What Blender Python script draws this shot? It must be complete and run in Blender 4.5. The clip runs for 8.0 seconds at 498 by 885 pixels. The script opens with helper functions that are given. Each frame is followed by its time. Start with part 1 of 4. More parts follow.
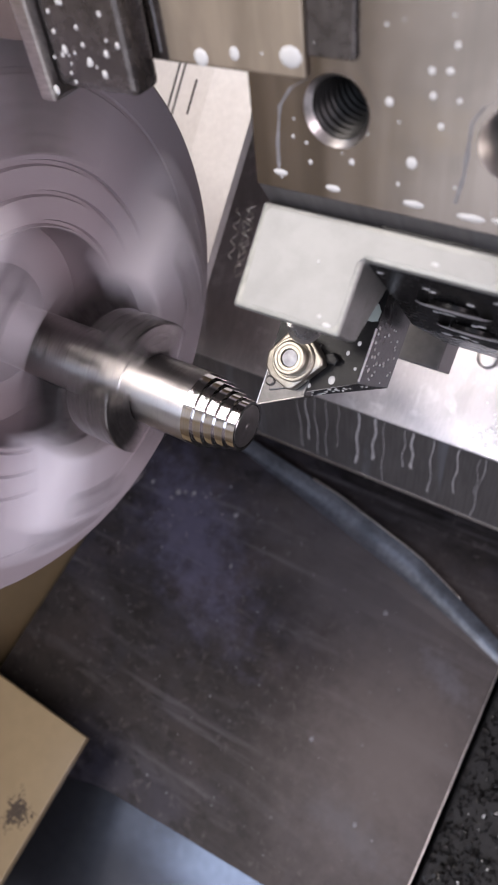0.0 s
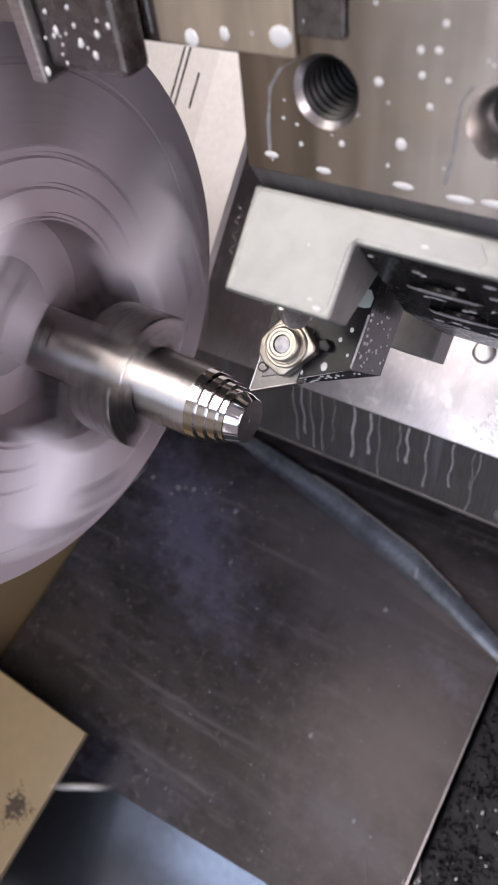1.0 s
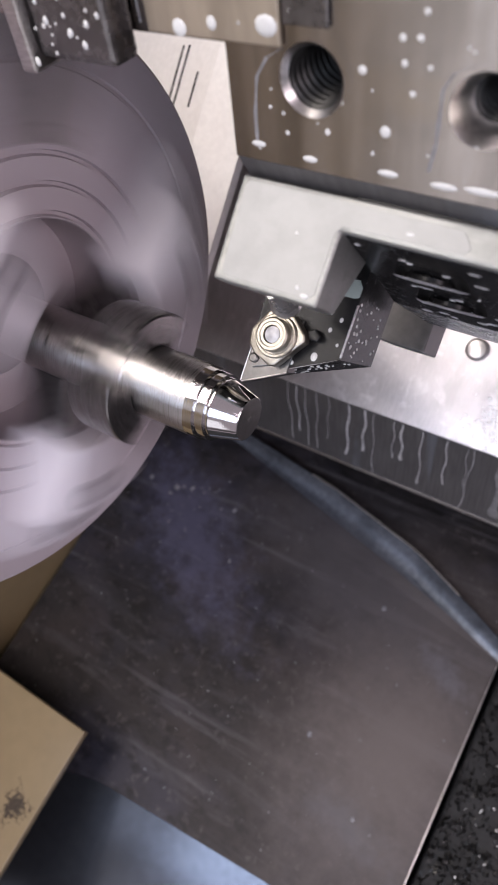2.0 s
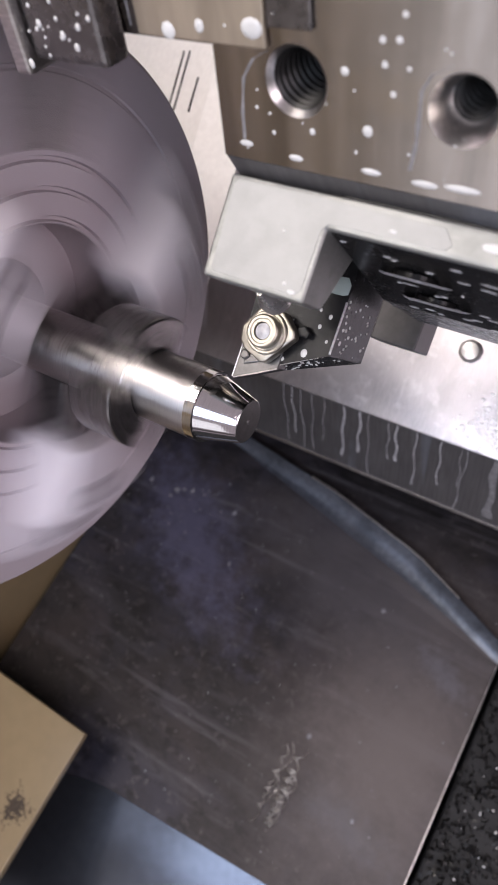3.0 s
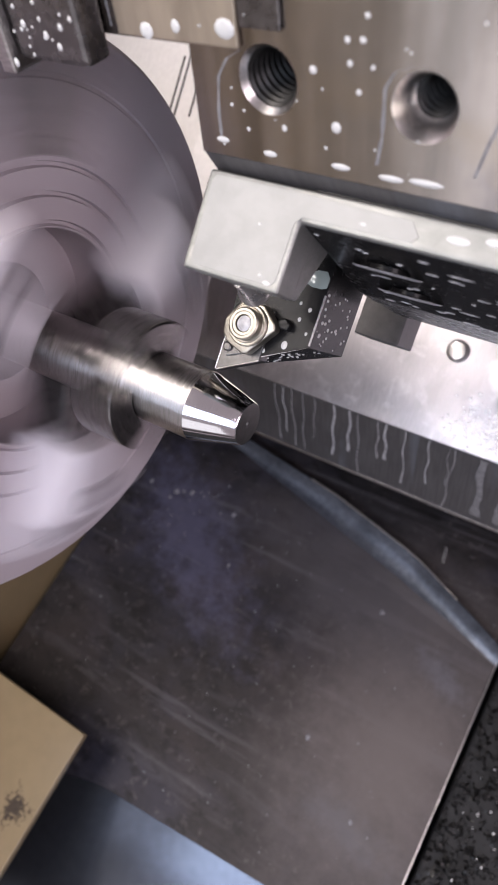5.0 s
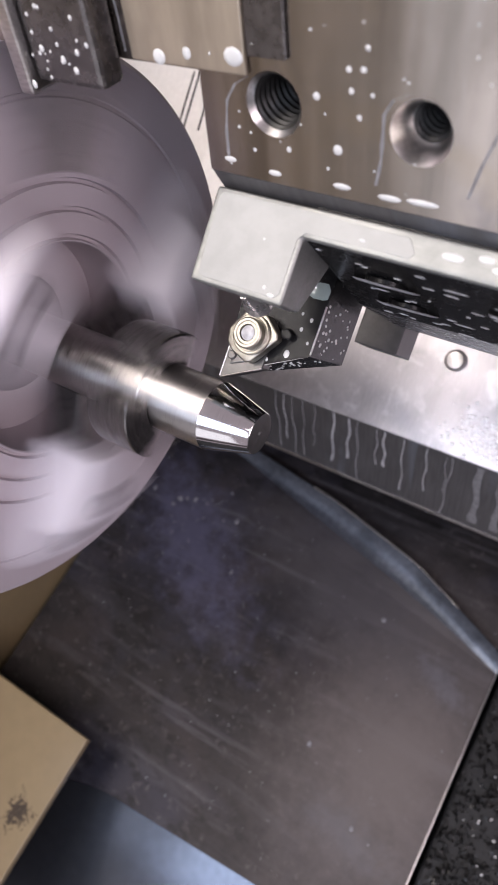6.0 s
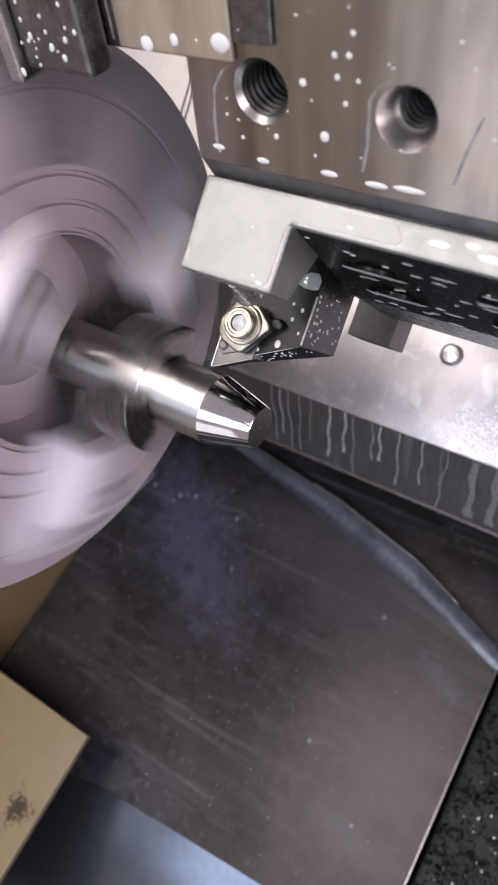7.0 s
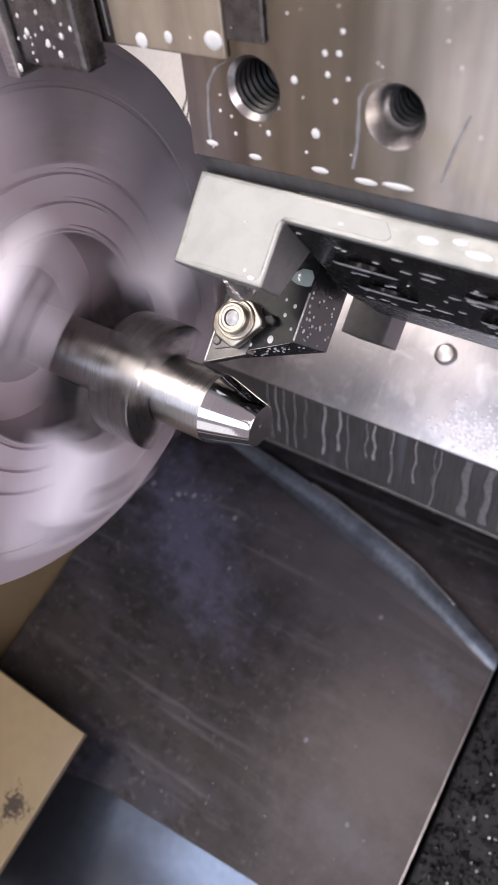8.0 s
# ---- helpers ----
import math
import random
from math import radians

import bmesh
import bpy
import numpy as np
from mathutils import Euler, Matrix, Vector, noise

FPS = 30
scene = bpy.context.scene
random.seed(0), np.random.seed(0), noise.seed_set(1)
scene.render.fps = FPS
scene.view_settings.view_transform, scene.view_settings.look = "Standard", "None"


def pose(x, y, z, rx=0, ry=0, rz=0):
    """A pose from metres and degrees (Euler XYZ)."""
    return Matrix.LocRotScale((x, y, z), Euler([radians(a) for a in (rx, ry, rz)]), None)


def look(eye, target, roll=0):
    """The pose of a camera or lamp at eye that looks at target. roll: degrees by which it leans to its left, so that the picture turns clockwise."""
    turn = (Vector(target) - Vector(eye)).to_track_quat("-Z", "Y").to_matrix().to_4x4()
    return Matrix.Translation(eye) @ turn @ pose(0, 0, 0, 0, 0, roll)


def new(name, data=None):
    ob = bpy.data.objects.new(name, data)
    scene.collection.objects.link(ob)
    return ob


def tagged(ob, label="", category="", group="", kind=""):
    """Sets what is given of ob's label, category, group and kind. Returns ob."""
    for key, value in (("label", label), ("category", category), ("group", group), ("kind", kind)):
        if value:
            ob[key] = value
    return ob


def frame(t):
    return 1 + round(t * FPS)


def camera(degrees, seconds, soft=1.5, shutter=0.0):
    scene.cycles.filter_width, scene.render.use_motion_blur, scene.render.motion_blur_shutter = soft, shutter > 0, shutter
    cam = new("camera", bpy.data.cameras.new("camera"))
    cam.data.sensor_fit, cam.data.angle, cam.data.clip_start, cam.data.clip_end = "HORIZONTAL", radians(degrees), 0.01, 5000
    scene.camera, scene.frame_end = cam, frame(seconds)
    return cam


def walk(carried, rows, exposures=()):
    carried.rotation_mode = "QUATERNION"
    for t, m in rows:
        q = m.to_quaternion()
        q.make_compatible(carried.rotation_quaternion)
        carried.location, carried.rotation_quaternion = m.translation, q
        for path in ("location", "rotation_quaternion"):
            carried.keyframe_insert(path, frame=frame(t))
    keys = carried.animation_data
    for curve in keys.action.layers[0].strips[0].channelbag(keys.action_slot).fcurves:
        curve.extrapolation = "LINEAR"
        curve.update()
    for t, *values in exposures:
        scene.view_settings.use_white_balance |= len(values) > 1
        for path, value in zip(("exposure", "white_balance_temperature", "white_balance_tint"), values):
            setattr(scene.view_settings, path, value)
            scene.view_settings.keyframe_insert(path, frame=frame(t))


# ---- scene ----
cam = camera(40.0, 8.0, soft=1.2, shutter=0.7)

# ---- the camera's path, held in the hand beside the open door ----
CAMERA_ROWS = [
    (0, 0.07758, -0.09249, 0.1302, 41.088, 6.417, 32.822),
    (0.5, 0.07638, -0.09295, 0.12946, 40.951, 6.246, 32.923),
    (1, 0.0764, -0.09267, 0.12922, 40.809, 6.196, 32.974),
    (1.5, 0.07644, -0.09281, 0.12898, 40.749, 6.13, 32.903),
    (3, 0.07786, -0.09418, 0.13049, 41.031, 6.131, 32.927),
    (3.5, 0.07829, -0.09408, 0.13157, 41.115, 6.29, 32.891),
    (4, 0.07861, -0.0931, 0.13068, 40.961, 6.364, 32.761),
    (4.5, 0.07918, -0.0939, 0.13069, 40.996, 6.21, 32.861),
    (6, 0.07809, -0.09944, 0.1369, 41.836, 5.71, 33.272),
    (6.5, 0.07818, -0.10111, 0.13696, 41.992, 5.733, 33.434),
    (7, 0.07793, -0.09973, 0.13553, 41.658, 5.69, 33.304),
    (7.5, 0.07807, -0.09961, 0.13541, 41.533, 5.541, 33.37),
    (8, 0.07787, -0.10084, 0.136, 41.679, 5.264, 33.503),
]
cam.data.dof.use_dof, cam.data.dof.focus_distance, cam.data.dof.aperture_fstop = True, 0.19, 30.0
walk(cam, [(t, pose(x, y, z, a, b, g)) for t, x, y, z, a, b, g in CAMERA_ROWS],
     exposures=[(0, 0.11), (1.5, 0.14), (3.5, 0.17), (4.5, 0.25), (6.5, 0.24), (8, 0.28)])

# ---- light ----
world = bpy.data.worlds.new("workshop")
scene.world = world
world.use_nodes = True
world.node_tree.nodes["Background"].inputs[0].default_value = (0.90, 0.77, 0.88, 1)
world.node_tree.nodes["Background"].inputs[1].default_value = 0.40


def area_lamp(name, eye, target, sx, sy, power, colour):
    data = bpy.data.lights.new(name, "AREA")
    data.shape, data.size, data.size_y, data.energy, data.color = "RECTANGLE", sx, sy, power, colour
    ob = new(name, data)
    ob.matrix_world = look(eye, target)
    return ob


# the machine's work light: five LED bars side by side, above the chuck on the operator's side
for k in (-2, -1, 0, 1, 2):
    area_lamp("work_light_bar", (-0.23, -0.28 + 0.07 * k, 0.56 + 0.07 * k), (0.0, 0.02 + 0.06 * k, 0.06 * k), 0.40, 0.02, 1.1, (1.0, 0.915, 0.88))
# daylight through the open door: its upper half
area_lamp("door_daylight", (0.10, -0.80, 0.34), (0.0, 0.0, -0.1), 0.84, 0.42, 5.0, (0.68, 0.78, 1.0))
# and its lower half, which begins beside the headstock
area_lamp("door_daylight", (-0.04, -0.79, -0.27), (-0.04, 0.0, -0.27), 0.58, 0.45, 0.75, (0.90, 0.92, 1.0))
# added pinkish fill lamp, unseen inside the machine, to brighten the chuck face
area_lamp("door_daylight", (0.66, -0.34, 0.36), (-0.08, 0.0, 0.03), 0.4, 0.5, 5.0, (1.0, 0.86, 0.96))

C45 = math.sqrt(0.5)
TOOL = pose(0, 0, 0, 45)      # the slant: x along the spindle, r up the slant, h out of it
BED = pose(0, 0, 0, 15)       # the chip apron: x, u up its slope, n out of it


# ---- materials ----
def material(name, colour, rough=0.5, metal=0.0, grain=60.0, vary=0.25, rough_vary=0.15, bump=0.1, stretch=(1, 1, 1),
             stain=None, stain_size=8.0, stain_amount=0.5, coat=0.0, random_tone=0.0, aniso=0.0):
    m = bpy.data.materials.new(name)
    m.use_nodes = True
    nt = m.node_tree
    b = nt.nodes["Principled BSDF"]
    co = nt.nodes.new("ShaderNodeTexCoord")
    mp = nt.nodes.new("ShaderNodeMapping")
    mp.inputs["Scale"].default_value = stretch
    nt.links.new(co.outputs["Object"], mp.inputs[0])
    fine = nt.nodes.new("ShaderNodeTexNoise")
    fine.inputs["Scale"].default_value = grain * 10
    fine.inputs["Detail"].default_value = 5
    nt.links.new(mp.outputs[0], fine.inputs["Vector"])
    wide = nt.nodes.new("ShaderNodeTexNoise")
    wide.inputs["Scale"].default_value = stain_size
    wide.inputs["Detail"].default_value = 6
    wide.inputs["Roughness"].default_value = 0.62
    nt.links.new(co.outputs["Object"], wide.inputs["Vector"])
    dark = tuple(c * (1 - vary) for c in colour)
    lite = tuple(min(1, c * (1 + vary)) for c in colour)
    ramp = nt.nodes.new("ShaderNodeValToRGB")
    ramp.color_ramp.elements[0].position, ramp.color_ramp.elements[1].position = 0.3, 0.7
    ramp.color_ramp.elements[0].color, ramp.color_ramp.elements[1].color = (*dark, 1), (*lite, 1)
    nt.links.new(fine.outputs["Fac"], ramp.inputs[0])
    out = ramp.outputs[0]
    mask = nt.nodes.new("ShaderNodeValToRGB")
    mask.color_ramp.elements[0].position, mask.color_ramp.elements[1].position = 0.48, 0.66
    nt.links.new(wide.outputs["Fac"], mask.inputs[0])
    if stain:
        amount = nt.nodes.new("ShaderNodeMath")
        amount.operation = "MULTIPLY"
        amount.inputs[1].default_value = stain_amount
        nt.links.new(mask.outputs[0], amount.inputs[0])
        mix = nt.nodes.new("ShaderNodeMix")
        mix.data_type = "RGBA"
        nt.links.new(amount.outputs[0], mix.inputs[0])
        nt.links.new(out, mix.inputs[6])
        mix.inputs[7].default_value = (*stain, 1)
        out = mix.outputs[2]
    if random_tone:
        info = nt.nodes.new("ShaderNodeObjectInfo")
        hsv = nt.nodes.new("ShaderNodeHueSaturation")
        rng = nt.nodes.new("ShaderNodeMapRange")
        rng.inputs[3].default_value, rng.inputs[4].default_value = 1 - random_tone, 1 + random_tone
        nt.links.new(info.outputs["Random"], rng.inputs[0])
        nt.links.new(rng.outputs[0], hsv.inputs["Value"])
        nt.links.new(out, hsv.inputs["Color"])
        out = hsv.outputs[0]
    nt.links.new(out, b.inputs["Base Color"])
    rr = nt.nodes.new("ShaderNodeMapRange")
    rr.inputs[3].default_value, rr.inputs[4].default_value = max(0.02, rough - rough_vary), min(1, rough + rough_vary)
    both = nt.nodes.new("ShaderNodeMath")
    both.operation = "MULTIPLY_ADD"
    both.inputs[1].default_value = 0.5
    half = nt.nodes.new("ShaderNodeMath")
    half.operation = "MULTIPLY"
    half.inputs[1].default_value = 0.5
    nt.links.new(wide.outputs["Fac"], half.inputs[0])
    nt.links.new(fine.outputs["Fac"], both.inputs[0])
    nt.links.new(half.outputs[0], both.inputs[2])
    nt.links.new(both.outputs[0], rr.inputs[0])
    nt.links.new(rr.outputs[0], b.inputs["Roughness"])
    b.inputs["Metallic"].default_value = metal
    b.inputs["Coat Weight"].default_value = coat
    b.inputs["Coat Roughness"].default_value = 0.08
    b.inputs["Anisotropic"].default_value = aniso
    if bump:
        bp = nt.nodes.new("ShaderNodeBump")
        bp.inputs["Strength"].default_value = bump
        bp.inputs["Distance"].default_value = 0.0004
        nt.links.new(fine.outputs["Fac"], bp.inputs["Height"])
        nt.links.new(bp.outputs[0], b.inputs["Normal"])
    return m


def turned_material(name, colour, rough, pitch, depth):
    """Turned steel: fine tool rings round the x axis."""
    m = material(name, colour, rough, 1.0, 40, 0.12, 0.06, 0.0, (30, 1, 1))
    nt = m.node_tree
    b = nt.nodes["Principled BSDF"]
    co = nt.nodes.new("ShaderNodeTexCoord")
    wave = nt.nodes.new("ShaderNodeTexWave")
    wave.wave_type, wave.bands_direction = "BANDS", "X"
    wave.inputs["Scale"].default_value = 0.314 / pitch
    wave.inputs["Distortion"].default_value = 0.0
    nt.links.new(co.outputs["Object"], wave.inputs["Vector"])
    bp = nt.nodes.new("ShaderNodeBump")
    bp.inputs["Strength"].default_value = depth
    bp.inputs["Distance"].default_value = 0.00006
    nt.links.new(wave.outputs["Fac"], bp.inputs["Height"])
    nt.links.new(bp.outputs[0], b.inputs["Normal"])
    return m


STEEL = material("ground_steel", (0.50, 0.48, 0.47), 0.30, 1.0, 30, 0.18, 0.10, 0.05, (1, 6, 6), (0.36, 0.34, 0.31), 22, 0.5)
TURRET_STEEL = material("oily_turret_steel", (0.40, 0.362, 0.325), 0.22, 1.0, 3, 0.28, 0.16, 0.03, (6, 1, 0.35), (0.26, 0.235, 0.205), 26, 0.6)
BLOCK_STEEL = material("wet_block_steel", (0.235, 0.238, 0.226), 0.50, 0.75, 30, 0.12, 0.14, 0.05, (1, 5, 5), (0.125, 0.128, 0.124), 45, 0.7)
DARK_STEEL = material("dark_oiled_steel", (0.15, 0.14, 0.138), 0.28, 0.9, 40, 0.25, 0.12, 0.08, (1, 1, 1), (0.05, 0.05, 0.05), 30, 0.5)
BLACK_OXIDE = material("black_oxide", (0.008, 0.0078, 0.008), 0.26, 0.0, 60, 0.3, 0.10, 0.06, (1, 1, 1), (0.016, 0.0155, 0.015), 60, 0.4)
BLACK_OXIDE.node_tree.nodes["Principled BSDF"].inputs["Specular IOR Level"].default_value = 0.11
BRASSY = material("worn_clamp_steel", (0.30, 0.278, 0.235), 0.42, 1.0, 80, 0.15, 0.1, 0.08)
CARBIDE = material("carbide", (0.10, 0.097, 0.094), 0.34, 0.9, 90, 0.15, 0.08, 0.02)
CHUCK_STEEL = material("chuck_steel", (0.41, 0.36, 0.378), 0.60, 0.1, 3, 0.06, 0.06, 0.0, (1, 1, 1), (0.27, 0.24, 0.25), 18, 0.3)
JAW_STEEL = material("jaw_steel", (0.47, 0.437, 0.465), 0.58, 0.0, 3, 0.08, 0.1, 0.0)
COVER = material("cover_sheet", (0.46, 0.438, 0.442), 0.36, 1.0, 18, 0.12, 0.12, 0.06, (8, 1, 1), (0.55, 0.52, 0.53), 9, 0.6)
APRON = material("wet_black_apron", (0.012, 0.011, 0.0115), 0.50, 0.0, 8, 0.45, 0.16, 0.10, (0.7, 1.4, 1), (0.022, 0.019, 0.0185), 13, 0.8)
APRON.node_tree.nodes["Principled BSDF"].inputs["Specular Tint"].default_value = (1.0, 0.92, 0.92, 1)
APRON.node_tree.nodes["Principled BSDF"].inputs["Specular IOR Level"].default_value = 0.3


def film_layer(m, colour, scale, stretch, low, high, amount, turn=0.0):
    """A thin dried film over a material, where a stretched noise lies between low and high; it is duller than the base."""
    nt = m.node_tree
    b = nt.nodes["Principled BSDF"]
    co = nt.nodes.new("ShaderNodeTexCoord")
    mp = nt.nodes.new("ShaderNodeMapping")
    mp.inputs["Rotation"].default_value = (0, 0, radians(turn))
    mp.inputs["Scale"].default_value = stretch
    ns = nt.nodes.new("ShaderNodeTexNoise")
    ns.inputs["Scale"].default_value = scale
    ns.inputs["Detail"].default_value = 7
    ns.inputs["Roughness"].default_value = 0.62
    ns.inputs["Distortion"].default_value = 0.5
    rng = nt.nodes.new("ShaderNodeMapRange")
    rng.inputs[1].default_value, rng.inputs[2].default_value = low, high
    rng.inputs[3].default_value, rng.inputs[4].default_value = 0.0, amount
    mix = nt.nodes.new("ShaderNodeMix")
    mix.data_type = "RGBA"
    mix.inputs[7].default_value = (*colour, 1)
    nt.links.new(co.outputs["Object"], mp.inputs["Vector"])
    nt.links.new(mp.outputs[0], ns.inputs["Vector"])
    nt.links.new(ns.outputs["Fac"], rng.inputs[0])
    nt.links.new(rng.outputs[0], mix.inputs[0])
    base = b.inputs["Base Color"].links[0].from_socket
    nt.links.new(base, mix.inputs[6])
    nt.links.new(mix.outputs[2], b.inputs["Base Color"])
    return m


# bluish dried coolant, brown grime and fine wiped streaks along the slide
film_layer(APRON, (0.040, 0.041, 0.062), 9, (0.8, 1.5, 1), 0.50, 0.68, 0.40, 25)
film_layer(APRON, (0.060, 0.046, 0.042), 14, (1, 1, 1), 0.50, 0.72, 0.35)
film_layer(APRON, (0.085, 0.082, 0.09), 26, (0.35, 2.2, 1), 0.54, 0.76, 0.38, -8)
film_layer(APRON, (0.004, 0.004, 0.004), 60, (1, 1.6, 1), 0.52, 0.66, 0.75)


def tone_patch(m, colour, centre, radii, turn, scale, amount, ragged=2.0):
    """A patch of another tone in the surface's colour, ragged and mottled at its border."""
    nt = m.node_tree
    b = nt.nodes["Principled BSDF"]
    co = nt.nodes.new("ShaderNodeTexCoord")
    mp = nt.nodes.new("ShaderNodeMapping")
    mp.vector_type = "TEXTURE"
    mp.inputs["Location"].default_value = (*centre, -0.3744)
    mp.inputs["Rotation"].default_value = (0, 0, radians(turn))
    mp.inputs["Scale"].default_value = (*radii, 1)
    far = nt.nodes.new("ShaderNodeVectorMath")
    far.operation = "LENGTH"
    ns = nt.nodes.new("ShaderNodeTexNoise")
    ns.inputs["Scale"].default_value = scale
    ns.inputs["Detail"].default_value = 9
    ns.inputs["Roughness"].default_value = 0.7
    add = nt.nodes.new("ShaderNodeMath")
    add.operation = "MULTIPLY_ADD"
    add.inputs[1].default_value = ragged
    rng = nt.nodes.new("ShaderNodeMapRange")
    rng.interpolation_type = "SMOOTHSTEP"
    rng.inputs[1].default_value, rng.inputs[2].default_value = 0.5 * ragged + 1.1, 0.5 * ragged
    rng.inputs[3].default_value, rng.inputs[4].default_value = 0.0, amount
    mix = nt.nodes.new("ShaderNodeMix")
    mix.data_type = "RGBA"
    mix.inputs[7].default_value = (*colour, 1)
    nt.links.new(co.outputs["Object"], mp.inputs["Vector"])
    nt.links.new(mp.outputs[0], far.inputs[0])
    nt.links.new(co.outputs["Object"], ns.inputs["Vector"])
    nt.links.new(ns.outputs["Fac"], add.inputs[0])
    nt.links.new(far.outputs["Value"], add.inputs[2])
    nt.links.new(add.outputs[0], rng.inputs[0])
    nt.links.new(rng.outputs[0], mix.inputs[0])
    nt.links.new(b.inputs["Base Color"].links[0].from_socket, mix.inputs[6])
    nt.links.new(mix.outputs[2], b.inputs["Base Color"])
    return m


film_layer(APRON, (0.125, 0.12, 0.128), 30, (0.16, 2.6, 1), 0.57, 0.68, 0.45, -14)
film_layer(APRON, (0.10, 0.09, 0.088), 170, (1, 1, 1), 0.58, 0.70, 0.5)
# a violet film of coolant mist below the chuck
tone_patch(APRON, (0.10, 0.098, 0.155), (-0.185, 0.03), (0.13, 0.05), -35, 70, 0.55)
# brown-grey patches paint in the sheen of light mirrored by the apron
tone_patch(APRON, (0.135, 0.115, 0.108), (0.035, -0.04), (0.115, 0.16), 10, 60, 0.85, 0.7)
tone_patch(APRON, (0.075, 0.070, 0.074), (-0.04, 0.055), (0.16, 0.075), -12, 40, 0.75, 0.9)
# two small paler patches towards the right edge
tone_patch(APRON, (0.11, 0.108, 0.118), (0.03, -0.10), (0.05, 0.02), -12, 90, 0.5)
tone_patch(APRON, (0.13, 0.13, 0.15), (0.045, 0.02), (0.03, 0.012), -30, 120, 0.5)
CREAM = material("cream_paint", (0.20, 0.148, 0.08), 0.36, 0.0, 12, 0.05, 0.1, 0.03, (1, 1, 1), (0.20, 0.155, 0.095), 10, 0.6)
GREY_PAINT = material("grey_paint", (0.13, 0.125, 0.127), 0.5, 0.0, 30, 0.08, 0.1, 0.05, (1, 1, 1), (0.09, 0.088, 0.088), 4, 0.5)
PAN = material("oily_black_pan", (0.010, 0.0095, 0.0095), 0.7, 0.0, 60, 0.5, 0.15, 0.4)
SWARF = material("steel_swarf", (0.82, 0.79, 0.72), 0.38, 1.0, 80, 0.2, 0.1, 0.1)
SWARF_OLD = material("wet_dark_swarf", (0.03, 0.029, 0.028), 0.30, 0.8, 80, 0.8, 0.15, 0.1)
COOLANT = material("milky_coolant", (0.45, 0.45, 0.435), 0.42, 0.0, 20, 0.05, 0.05, 0.0)
DRIED = material("dried_coolant", (0.33, 0.325, 0.33), 0.35, 0.0, 60, 0.3, 0.1, 0.1)
SPECK = material("dried_specks", (0.17, 0.168, 0.18), 0.4, 0.0, 60, 0.5, 0.1, 0.1)
RUN_FILM = material("thin_dried_film", (0.15, 0.147, 0.15), 0.35, 0.0, 60, 0.3, 0.1, 0.1)
RUST = material("dark_grime", (0.035, 0.022, 0.011), 0.7, 0.0, 60, 0.5, 0.1, 0.2)
# near-black: the shade inside the bolt holes is put into the colour
BLACK = material("shaded_thread_steel", (0.022, 0.021, 0.02), 0.40, 0.7, 60, 0.3, 0.1, 0.05)
# bluish base colours paint in daylight mirrored by the bent apron sheet
LIP_STEEL = material("dull_bent_sheet", (0.135, 0.15, 0.18), 0.40, 0.75, 26, 0.2, 0.12, 0.15, (1, 1, 1), (0.04, 0.045, 0.055), 17, 0.9)
ROLL_STEEL = material("rolled_sheet", (0.115, 0.125, 0.148), 0.21, 0.9, 20, 0.10, 0.08, 0.03, (1, 1, 1), (0.085, 0.092, 0.11), 13, 0.7)
WHITE_PAINT = material("white_paint", (0.80, 0.77, 0.76), 0.35, 0.0, 30, 0.05, 0.1, 0.04, (1, 1, 1), (0.66, 0.62, 0.61), 12, 0.5)
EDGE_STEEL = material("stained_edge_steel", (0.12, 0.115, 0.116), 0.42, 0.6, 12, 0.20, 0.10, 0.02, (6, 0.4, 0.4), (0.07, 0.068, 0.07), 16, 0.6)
# steel with a tan reflection put into its colour
TAN_SHEEN = material("tan_sheen_steel", (0.42, 0.36, 0.28), 0.4, 0.8, 10, 0.15, 0.1, 0.04, (3, 1, 0.5), (0.30, 0.255, 0.20), 24, 0.5)
# bands that paint reflections into the turret steel; dried runs and water marks
film_layer(TURRET_STEEL, (0.60, 0.57, 0.54), 20, (1.2, 1, 0.22), 0.50, 0.64, 0.7)
film_layer(TURRET_STEEL, (0.17, 0.165, 0.20), 24, (1.0, 1, 0.45), 0.52, 0.68, 0.75)
film_layer(TURRET_STEEL, (0.40, 0.34, 0.26), 34, (1, 1, 1), 0.52, 0.7, 0.6)
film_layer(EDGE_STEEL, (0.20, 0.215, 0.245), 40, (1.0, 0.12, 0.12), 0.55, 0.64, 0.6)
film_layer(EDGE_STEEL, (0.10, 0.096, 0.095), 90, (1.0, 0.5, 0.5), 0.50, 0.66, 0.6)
film_layer(COVER, (0.36, 0.335, 0.335), 26, (1.4, 0.6, 1), 0.50, 0.64, 0.7, 20)
film_layer(COVER, (0.80, 0.78, 0.78), 70, (1, 1, 1), 0.54, 0.7, 0.6)
film_layer(BLOCK_STEEL, (0.25, 0.25, 0.232), 55, (1, 1, 1), 0.50, 0.66, 0.7)
film_layer(BLOCK_STEEL, (0.12, 0.122, 0.115), 110, (1, 1, 1), 0.56, 0.7, 0.6)
NOZZLE = material("worn_nozzle_steel", (0.48, 0.46, 0.44), 0.28, 0.85, 40, 0.2, 0.1, 0.03)
MILK = material("milky_film", (0.20, 0.203, 0.192), 0.34, 0.0, 30, 0.04, 0.08, 0.03, (1, 1, 1), (0.165, 0.168, 0.158), 120, 0.6)
PUDDLE = material("green_coolant", (0.20, 0.235, 0.22), 0.12, 0.0, 20, 0.1, 0.05, 0.0)
STOP_STEEL = material("dull_steel", (0.075, 0.07, 0.067), 0.45, 0.6, 30, 0.2, 0.1, 0.1)
